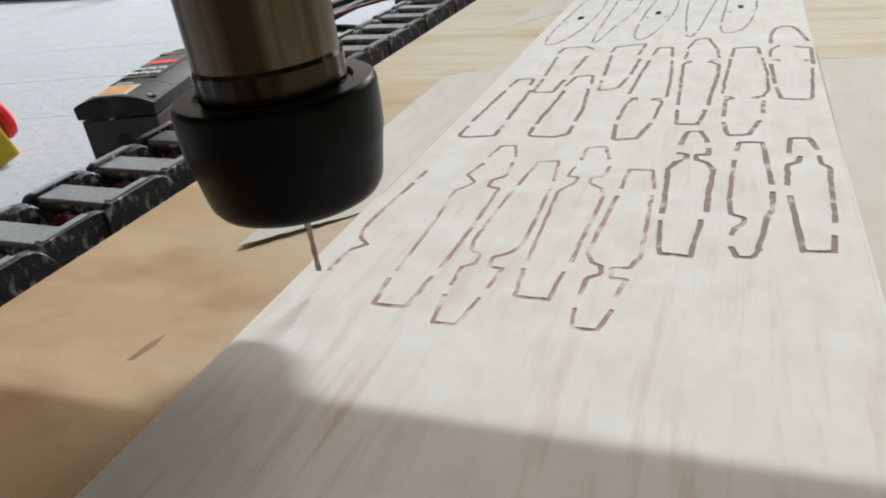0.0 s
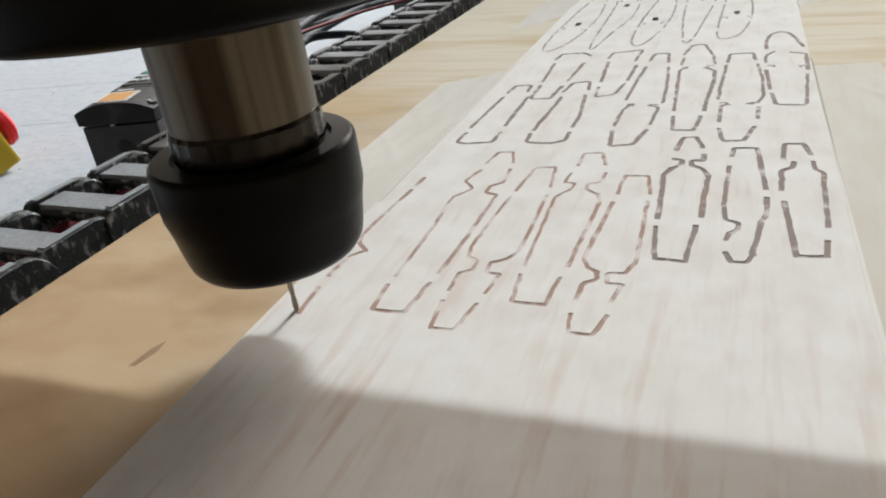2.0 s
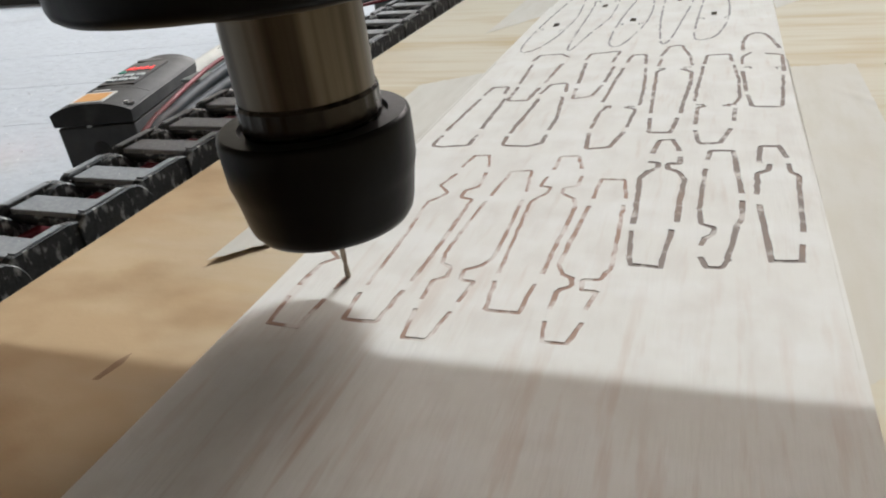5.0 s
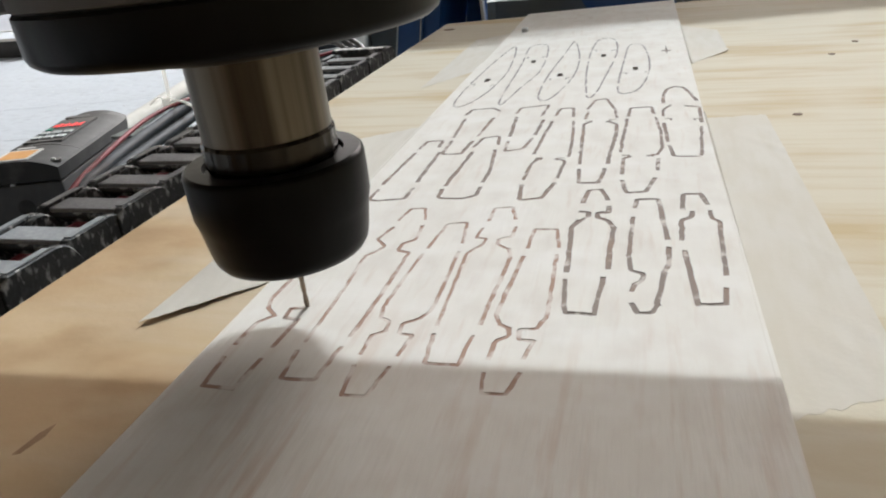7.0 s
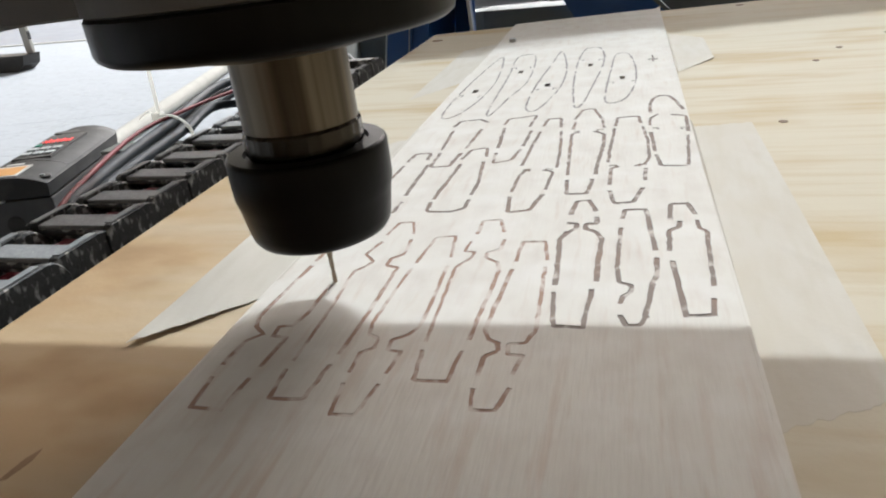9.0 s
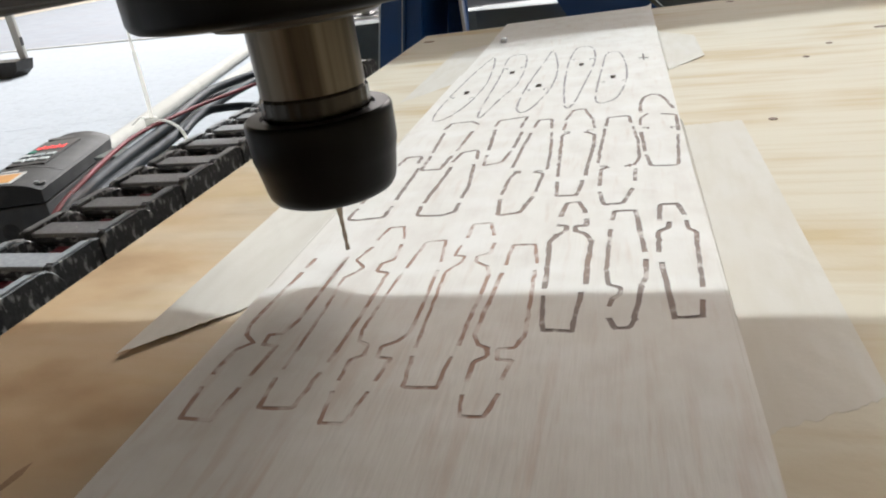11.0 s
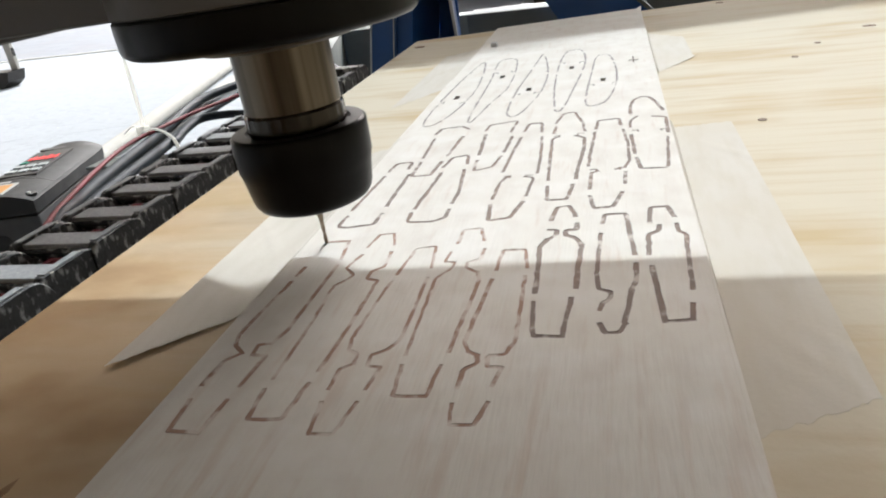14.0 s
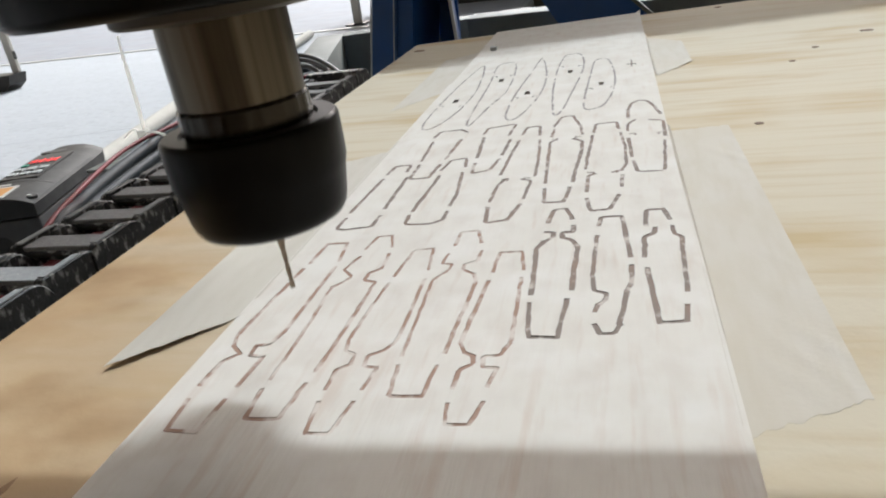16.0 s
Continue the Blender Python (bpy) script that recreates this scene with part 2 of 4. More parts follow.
def box(bm, x0, x1, y0, y1, z0, z1, bevel=0.0, turn=None):
    r = bmesh.ops.create_cube(bm, size=1.0)
    m = Matrix.Translation(((x0 + x1) / 2, (y0 + y1) / 2, (z0 + z1) / 2)) @ Matrix.Diagonal((x1 - x0, y1 - y0, z1 - z0, 1))
    bmesh.ops.transform(bm, matrix=(turn @ m) if turn is not None else m, verts=r["verts"])
    if bevel:
        edges = {e for v in r["verts"] for e in v.link_edges}
        bmesh.ops.bevel(bm, geom=list(edges), offset=bevel, segments=2, affect="EDGES", profile=0.6)
    return bm


def prism(bm, outline, z0, z1, m=None):
    """A closed outline in x, y between two heights."""
    lo = [bm.verts.new((x, y, z0)) for x, y in outline]
    hi = [bm.verts.new((x, y, z1)) for x, y in outline]
    n = len(outline)
    bm.faces.new(lo[::-1])
    bm.faces.new(hi)
    for i in range(n):
        bm.faces.new((lo[i], lo[(i + 1) % n], hi[(i + 1) % n], hi[i]))
    if m is not None:
        bmesh.ops.transform(bm, matrix=m, verts=lo + hi)
    return bm


def lathe(bm, profile, steps=64):
    """Turns a profile of (radius, z) about the z axis."""
    rings = []
    for r, z in profile:
        rings.append([bm.verts.new((r * math.cos(2 * math.pi * i / steps), r * math.sin(2 * math.pi * i / steps), z))
                      for i in range(steps)])
    for a, b in zip(rings, rings[1:]):
        for i in range(steps):
            bm.faces.new((a[i], a[(i + 1) % steps], b[(i + 1) % steps], b[i]))
    bm.faces.new(rings[0][::-1])
    bm.faces.new(rings[-1])
    return bm


def smooth_line(points, per=8):
    """A Catmull-Rom line through the points."""
    p = [Vector(v) for v in points]
    p = [2 * p[0] - p[1]] + p + [2 * p[-1] - p[-2]]
    out = []
    for i in range(1, len(p) - 2):
        for k in range(per):
            t = k / per
            out.append(0.5 * (2 * p[i] + (p[i + 1] - p[i - 1]) * t + (2 * p[i - 1] - 5 * p[i] + 4 * p[i + 1] - p[i + 2]) * t * t
                              + (3 * p[i] - p[i - 1] - 3 * p[i + 1] + p[i + 2]) * t ** 3))
    return out + [p[-2]]


def tube(bm, points, radius, steps=12, flat=1.0):
    rings = []
    for i, c in enumerate(points):
        d = (points[min(i + 1, len(points) - 1)] - points[max(i - 1, 0)]).normalized()
        s = d.cross(Vector((0, 0, 1))).normalized()
        u = s.cross(d)
        rings.append([bm.verts.new(c + radius * (math.cos(2 * math.pi * k / steps) * s + flat * math.sin(2 * math.pi * k / steps) * u))
                      for k in range(steps)])
    for a, b in zip(rings, rings[1:]):
        for k in range(steps):
            bm.faces.new((a[k], a[(k + 1) % steps], b[(k + 1) % steps], b[k]))
    bm.faces.new(rings[0][::-1])
    bm.faces.new(rings[-1])
    return bm


# ---- setting ----
TABLE_Z = -0.25
SHEET = 0.003

bm = box(bmesh.new(), -40, 40, -40, 40, -1.1, -1.0)
tagged(part("floor", bm, FLOOR), "grey concrete workshop floor", "floor", kind="structure")

bm = box(bmesh.new(), -4.99, -0.27, -1.2, 8.0, -1.0, TABLE_Z)
tagged(part("platform", bm, TABLE), "white dusty painted platform beside the router", "platform", kind="structure")

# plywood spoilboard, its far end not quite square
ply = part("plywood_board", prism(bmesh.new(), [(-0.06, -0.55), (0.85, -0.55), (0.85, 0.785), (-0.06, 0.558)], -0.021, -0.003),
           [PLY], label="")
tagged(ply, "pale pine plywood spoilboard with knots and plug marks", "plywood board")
for x, y, r, s in ((0.131, 0.295, 0.0014, 1.1), (0.162, 0.394, 0.0015, 1.0), (0.178, 0.422, 0.0014, 1.1), (-0.051, 0.529, 0.003, 1.3),
                   (0.21, 0.455, 0.0022, 1.5), (0.155, 0.598, 0.0022, 1.2)):
    bm = bmesh.new()
    lathe(bm, [(r, 0.0), (r * 0.96, 0.00025), (r * 0.5, 0.0001)], 20)
    bmesh.ops.transform(bm, matrix=pose(x, y, -0.003) @ Matrix.Diagonal((s, 1, 1, 1)), verts=bm.verts)
    part("knot", bm, KNOT, ply, "small dark knot")
bm = prism(bmesh.new(), [(-0.0190, 0.1018), (-0.0178, 0.1022), (-0.0167, 0.1068), (-0.0172, 0.1098), (-0.0184, 0.1072)], -0.0032, -0.00294)
part("gouge", bm, GOUGE, ply, "short brown gouge")

# frame under the spoilboard
bm = box(bmesh.new(), -0.02, 0.80, -0.5, 0.46, -0.11, -0.0215, 0.004)
tagged(part("machine_bed", bm, FRAME_GREY), "grey painted steel machine bed under the plywood", "machine bed", kind="structure")
bm = box(bmesh.new(), 0.05, 0.75, -0.45, 0.40, -1.0, -0.11)
tagged(part("machine_base", bm, DARK), "dark steel base cabinet of the router", "machine base", kind="structure")

# ---- balsa sheet with milled outlines (millimetres on the sheet) ----
OUTLINES = []   # closed outlines of the milled lines, each with its depth


def ribbon(stroke, width, rough=0.0):
    """The outline of a line of a given width with mitred corners, in metres; rough: how far a worn edge strays."""
    p = [Vector((x / 1000, y / 1000)) for x, y in stroke]
    if rough:
        fine = [p[0]]
        for a, b in zip(p, p[1:]):
            n = max(1, round((b - a).length / 0.0022))
            side = Vector((a.y - b.y, b.x - a.x)).normalized()
            fine += [a.lerp(b, k / n) + side * random.uniform(-rough, rough) for k in range(1, n + 1)]
        p = fine
    left, right = [], []
    for i, v in enumerate(p):
        a = (v - p[i - 1]).normalized() if i else None
        b = (p[i + 1] - v).normalized() if i < len(p) - 1 else None
        d = ((a or b) + (b or a)).normalized()
        n = Vector((-d.y, d.x))
        k = width / 2 / max(0.55, n.dot(Vector((-(a or b).y, (a or b).x))))
        if a is None:
            v = v - d * width * 0.3
        if b is None:
            v = v + d * width * 0.3
        left.append(v + n * k * (random.uniform(0.72, 1.2) if rough else 1))
        right.append(v - n * k * (random.uniform(0.72, 1.2) if rough else 1))
    return [(v.x, v.y) for v in left + right[::-1]]


def rounded(stroke, r):
    """The stroke with its corners cut round, r millimetres before and after each."""
    p = [Vector(v) for v in stroke]
    out = [p[0]]
    for a, v, b in zip(p, p[1:], p[2:]):
        ka, kb = min(r, 0.3 * (a - v).length), min(r, 0.3 * (b - v).length)
        q0, q1 = v + (a - v).normalized() * ka, v + (b - v).normalized() * kb
        out += [q0.lerp(v, k).lerp(v.lerp(q1, k), k) for k in (0.0, 0.5, 1.0)]
    return [tuple(v) for v in out + [p[-1]]]


def groove(*strokes, width=0.0012, depth=0.00016):
    # near-left lines: thinner and in the tone that imitates their shade
    near_edge = all(y < 203 and x < 63 for s in strokes for x, y in s)
    for s in strokes:
        far = s[0][1]
        if len(s) > 2:
            s = rounded(s, 0.5 if far < 203 else 1.2 if far < 306 else 6.0)
        OUTLINES.append((ribbon(s, width * (0.78 if near_edge else 1.0) * random.uniform(0.85, 1.1), 0.00012), 0.00012 if near_edge else 0.00015 if far > 306 and depth < 0.0003 else depth))


groove([(5.3, 132.7), (5.7, 140.8), (8.3, 143.4), (5.2, 146.5), (4.1, 150.2), (5.7, 173.8)],
       [(5.9, 176.7), (6.2, 181.3)])
groove([(18.6, 131.9), (19.2, 123.5), (25.5, 123.8), (26.4, 134)],
       [(18.8, 135.1), (18.4, 158.3), (17.5, 171.2), (19.9, 174.6), (20.5, 176.8), (17.4, 180.5), (19.1, 187.7)],
       [(19.2, 192.1), (20.2, 199.8), (24.1, 200.3), (26.1, 193)],
       [(26.5, 189), (27.1, 181.1), (24.4, 178.2), (24.5, 174.7), (27.6, 173.8), (27.3, 148.3), (26.7, 137.9)])
groove([(31, 128.8), (32, 120.4), (35.9, 120.6), (36.5, 122.5), (37.4, 129.1)],
       [(30.9, 132.4), (30.8, 138.6), (33, 140.5), (32.7, 143.7), (30.3, 144.9), (29.6, 149.4), (30.9, 173.1)],
       [(31.3, 176.5), (32.6, 190.3), (37.4, 191.7), (39, 179.7)],
       [(39.2, 174.8), (39.5, 163), (39.8, 148.5), (37.9, 145), (35.5, 143.4), (35.9, 139.6), (38.6, 139.7), (37.8, 132.7)])
groove([(42.4, 140.2), (43.4, 130.9), (49.2, 131.2), (49.9, 140.4)],
       [(42.3, 143.5), (41.5, 165.5), (41.3, 174.7), (43.7, 178.9), (44, 182.5), (41.6, 182.6), (42.1, 188.1)],
       [(42.7, 193), (42.9, 201.1), (47.3, 201.8), (49.3, 194.3)],
       [(50.1, 189.3), (50, 184), (47.2, 182.3), (47.3, 179.4), (50.3, 177.2), (51.5, 173.1), (50.3, 144.7)])
groove([(54.2, 129.4), (54.7, 123.9), (58.8, 124.2), (60.2, 130.1)],
       [(54.2, 133.6), (54.3, 139.2), (56.4, 141.1), (56.1, 143.8), (54.1, 144.7), (52.8, 148.6), (54.3, 173.5)],
       [(54.6, 177.9), (54.7, 188.1), (60.2, 188.4), (61.5, 178.8)],
       [(61.5, 174.9), (62.5, 148.7), (61.1, 144.3), (57.9, 143.5), (58.4, 140.2), (61.2, 140), (60.3, 134.4)])
groove([(64.4, 163.4), (65.5, 150.4), (71.1, 150.4), (71.6, 159.3), (72.1, 165)],
       [(64.4, 167.1), (63.4, 190.1), (64.8, 193.9), (67, 196.5), (66.5, 199.3), (64.7, 199.4)],
       [(64.9, 205.5), (65.7, 214.3), (69.2, 214.8), (71, 207.6)],
       [(71.5, 203.1), (71.7, 198.9), (68.9, 199.1), (69.1, 195.7), (71.6, 194.5), (73.1, 190.2), (72.6, 169.1)])
groove([(77.7, 202.6), (78.3, 208.1), (83.5, 208.3), (85.1, 184.4)],
       [(85.3, 180.1), (85.1, 172.1), (84, 168.4), (82.5, 154.9), (81.6, 151.9), (78.8, 151.5), (77.7, 154.9)],
       [(77.5, 196.4), (76.8, 174.9), (77.5, 168.5), (79.8, 167.3), (79.9, 164.9), (78.2, 162.6), (77.7, 159.9)])
groove([(89.1, 201.7), (89.8, 211.9), (93.8, 212.3), (95.1, 205.4)],
       [(95.3, 201.1), (95.6, 196.1), (96.9, 195), (95.9, 168.1)],
       [(95.4, 162.4), (94.9, 156.4), (89.7, 155.6), (88.5, 178.6)],
       [(88.1, 184.2), (88.6, 195), (90.9, 197.4), (91.3, 200.4)])
groove([(7.7, 251.4), (8.3, 259.5), (13.7, 260.4), (14, 253.3)],
       [(7.5, 246.9), (6, 217.8)],
       [(6.2, 213.5), (5.7, 206.2), (8.3, 205.2), (16.1, 206.9), (16.2, 214.7)],
       [(15.5, 247.4), (15.8, 239.4), (15.9, 220.3)])
groove([(14.5, 292.6), (15.1, 300.2), (23.4, 302.2), (26.5, 297.5)],
       [(26.1, 287.9), (24.8, 265.2)],
       [(24.1, 259.2), (23.2, 245.7), (16.8, 245.6), (16.9, 259.8)],
       [(16.4, 264.2), (15.3, 287.2)])
groove([(25.8, 253.1), (27.3, 262.9), (32.4, 265.1), (33.8, 255.3)],
       [(33.7, 249.6), (35.7, 231.8), (35.6, 220.4)],
       [(35.7, 216.1), (35.7, 210), (32.3, 207.2), (25.4, 207.7), (25.2, 214.2)],
       [(25.2, 217.2), (25.9, 230.7), (26.7, 247.4)])
groove([(33.8, 293.6), (34.4, 301.2), (44.7, 305), (43.8, 289.8)],
       [(45.2, 283.7), (44.5, 266)],
       [(44.1, 261.8), (42.6, 250.5), (37, 248), (36.4, 258.3)],
       [(36.1, 264.4), (34.7, 288.2)])
groove([(48.8, 288.7), (49.8, 299), (54.5, 299.4), (55.5, 287.2)],
       [(56, 281.4), (57.5, 260.6), (57.9, 242.7)],
       [(54.1, 240.2), (57.2, 238.8), (56.4, 223.8)],
       [(56, 219.5), (53.9, 208.4), (48.1, 206.6), (47.2, 217.9)],
       [(46.9, 222.2), (47.5, 236.1), (48.8, 241)],
       [(46.9, 245.4), (48.5, 281.6)])
groove([(59.9, 297.3), (61.9, 310.5), (66.1, 311.9), (70, 294.8), (70.8, 285.1)],
       [(67.8, 280.2), (71.1, 276.8), (71.1, 264.1), (69.7, 236)],
       [(69.1, 231.3), (68.1, 219.9), (62.7, 219.6), (62, 230.8)],
       [(61.7, 235.7), (60.2, 271.2), (60.1, 277.8), (62.1, 280.1)],
       [(60.1, 284), (60.2, 293.4)])
groove([(74.7, 286.4), (75.3, 297.4), (82.6, 298.6), (83.3, 289.4)],
       [(83.9, 284.3), (85.3, 267.4), (85.3, 250), (83.6, 243.4), (81.1, 242.8)],
       [(84, 239.8), (83.7, 230.3)],
       [(82.9, 223.7), (80.6, 213.6), (75.6, 212.5), (74.2, 221.7)],
       [(74, 227), (74, 240.3), (76.1, 242)],
       [(73.1, 246.7), (73.2, 254.9), (74.4, 282.9)])
groove([(86.9, 302.2), (87.0, 314), (88.6, 324.5), (91.4, 328.6), (94.6, 327.2), (96.8, 318), (98.4, 306)],
       [(94.2, 298.7), (99, 296.7), (98.4, 277.5)],
       [(98.1, 272.3), (96.2, 243)],
       [(95.6, 242), (88.4, 242.2), (87.4, 252.4)],
       [(87.2, 256.4), (86.4, 276.8)],
       [(86.4, 285.8), (86.6, 294.5), (89.3, 300)])
def leaf(*points):
    """A closed smooth outline of the far row, milled in dashes."""
    loop = [Vector(p) for p in points]
    n = len(loop)
    line = []
    for i in range(n):
        p0, p1, p2, p3 = loop[i - 1], loop[i], loop[(i + 1) % n], loop[(i + 2) % n]
        for k in range(6):
            t = k / 6
            line.append(0.5 * (2 * p1 + (p2 - p0) * t + (2 * p0 - 5 * p1 + 4 * p2 - p3) * t * t + (3 * p1 - p0 - 3 * p2 + p3) * t ** 3))
    start = 0
    while start < len(line) - 1:
        stop = min(len(line) - 1, start + random.randint(6, 9))
        groove([tuple(v) for v in line[start:stop + 1]], width=0.00085)
        start = stop + 1


leaf((10.5, 433), (7.5, 405), (5.5, 370), (4.5, 335), (5.5, 309), (10, 307), (14.5, 322), (17, 345), (17.5, 372), (14, 415))
leaf((28, 435), (20, 430), (22, 384), (23, 333), (24, 310), (26, 310), (29, 336), (33, 365), (32, 406))
leaf((43, 441), (41, 409), (38, 351), (39, 316), (44, 315), (49, 346), (50, 377), (48, 408))
leaf((57, 445), (64, 443), (67, 408), (64, 355), (61, 320), (58, 318), (55, 360), (54, 406), (55, 433))
leaf((75, 425), (79, 421), (82, 391), (82, 358), (79, 331), (75, 321), (70, 323), (70, 356), (71, 388), (72, 417))
for x, y in ((11.0, 351.8), (27.0, 390.0), (43.7, 357.5), (60.7, 397.8), (76.3, 365.2)):
    groove([(x, y - 2.4), (x, y + 2.4)], width=0.0024, depth=0.0012)
# little hooked joints milled into the outlines
for x, y, way in ((48.0, 241.0, 1), (56.6, 241.0, -1), (60.4, 281.0, 1), (70.4, 282.4, -1), (73.8, 243.2, 1), (84.2, 243.8, -1), (87.0, 282.0, 1), (98.2, 281.6, -1),
                  (5.0, 344.6, 1), (16.6, 341.8, -1), (21.4, 401.0, 1), (32.2, 401.4, -1), (38.2, 350.2, 1), (48.6, 350.6, -1), (54.6, 412.0, 1), (66.2, 411.0, -1),
                  (70.8, 356.6, 1), (82.2, 357.6, -1)):
    reach = 1.5 if y < 300 else 2.4
    groove([(x, y), (x + 1.9 * way, y + 0.4), (x + 1.7 * way, y - reach)], width=0.00075)
groove([(90.5, 398), (90.5, 414)], width=0.0006, depth=0.0006)
groove([(88.6, 404), (92.4, 404)], width=0.0016, depth=0.0006)


def balsa_sheet():
    """The sheet with its milled lines sunk into the top face."""
    edge = [(0.0, -0.16), (0.1012, -0.16), (0.1008, 0.13), (0.0999, 0.25), (0.1003, 0.586), (0.1012, 0.603), (0.0972, 0.590), (0.0, 0.562)]
    verts, faces = [], []
    for outline in [edge] + [o for o, _ in OUTLINES]:
        faces.append(list(range(len(verts), len(verts) + len(outline))))
        verts += [Vector(p) for p in outline]
    lines = [(f[k - 1], f[k]) for f in faces for k in range(len(f))]
    pts, _, tris, _, _, _ = geometry.delaunay_2d_cdt(verts, lines, [], 1, 1e-7)
    boxes = [(min(x for x, _ in o), max(x for x, _ in o), min(y for _, y in o), max(y for _, y in o)) for o, _ in OUTLINES]

    def milled(x, y):
        """The depth of the milled line that covers a point, or nothing."""
        for (o, depth), (x0, x1, y0, y1) in zip(OUTLINES, boxes):
            if x0 <= x <= x1 and y0 <= y <= y1:
                turns = 0
                for (ax, ay), (bx, by) in zip(o, o[1:] + o[:1]):
                    side = (bx - ax) * (y - ay) - (x - ax) * (by - ay)
                    if ay <= y < by and side > 0:
                        turns += 1
                    elif by <= y < ay and side < 0:
                        turns -= 1
                if turns:
                    return depth
        return 0.0

    bm = bmesh.new()
    made = {}

    def vert(i, z):
        if (i, z) not in made:
            made[i, z] = bm.verts.new((pts[i].x, pts[i].y, z))
        return made[i, z]

    level = {}
    for tri in tris:
        c = sum((pts[i] for i in tri), Vector((0, 0))) / len(tri)
        z = -milled(c.x, c.y)
        f = bm.faces.new([vert(i, z) for i in tri])
        f.material_index = 0 if z == 0 else 2 if z == -0.00012 else 3 if z == -0.00015 else 1
        for k in range(len(tri)):
            level.setdefault(tuple(sorted((tri[k], tri[k - 1]))), []).append(z)
    for (i, j), zs in level.items():
        zs = zs if len(zs) == 2 else zs + [-SHEET]
        if zs[0] != zs[1]:
            f = bm.faces.new((vert(i, zs[0]), vert(j, zs[0]), vert(j, zs[1]), vert(i, zs[1])))
            f.material_index = 0 if -SHEET in zs else 2 if -0.00012 in zs else 3 if -0.00015 in zs else 1
    rim = [v for (i, z), v in made.items() if z == -SHEET]
    rim.sort(key=lambda v: math.atan2(v.co.y - 0.2, v.co.x - 0.05))
    bm.faces.new(rim)
    return tagged(part("balsa_sheet", bm, [BALSA, CHAR, SHADED_SCORCH, ASH]), "thin pale balsa sheet with scorched milled outlines of small figures",
                  "balsa sheet")


sheet = balsa_sheet()

# outlines that are milled while the clip runs: vertices in millimetres with the second at which the bit passes
FRESH = ([(5.4, 128.3, 0.9), (6.3, 119.7, 2.0), (12.2, 119.5, 2.5), (12.8, 128.6, 3.3)],
         [(13.2, 132.6, 4.4), (13.8, 142.5, 5.7), (10.7, 142.9, 6.4), (10.4, 146.4, 6.8), (13.1, 147.1, 7.1), (14.3, 151.9, 7.5),
          (14.5, 181.9, 10.8)],
         [(14.3, 185.4, 12.4), (12.7, 196.3, 13.3), (7.2, 196.0, 13.95), (6.8, 184.4, 15.05)])
fresh_cuts = []
for stroke in FRESH:
    for (x0, y0, t0), (x1, y1, t1) in zip(stroke, stroke[1:]):
        n = max(1, round(math.hypot(x1 - x0, y1 - y0) / 2.6))
        for i in range(n):
            a, b = i / n, (i + 1) / n
            line = [(x0 + (x1 - x0) * a, y0 + (y1 - y0) * a), (x0 + (x1 - x0) * b, y0 + (y1 - y0) * b)]
            cutline = part("milled_line", prism(bmesh.new(), ribbon(line, 0.00088), -0.0003, 0.00003 * (i % 3)), SHADED_SCORCH, sheet)
            fresh_cuts.append((cutline, t0 + (t1 - t0) * (a + b) / 2))


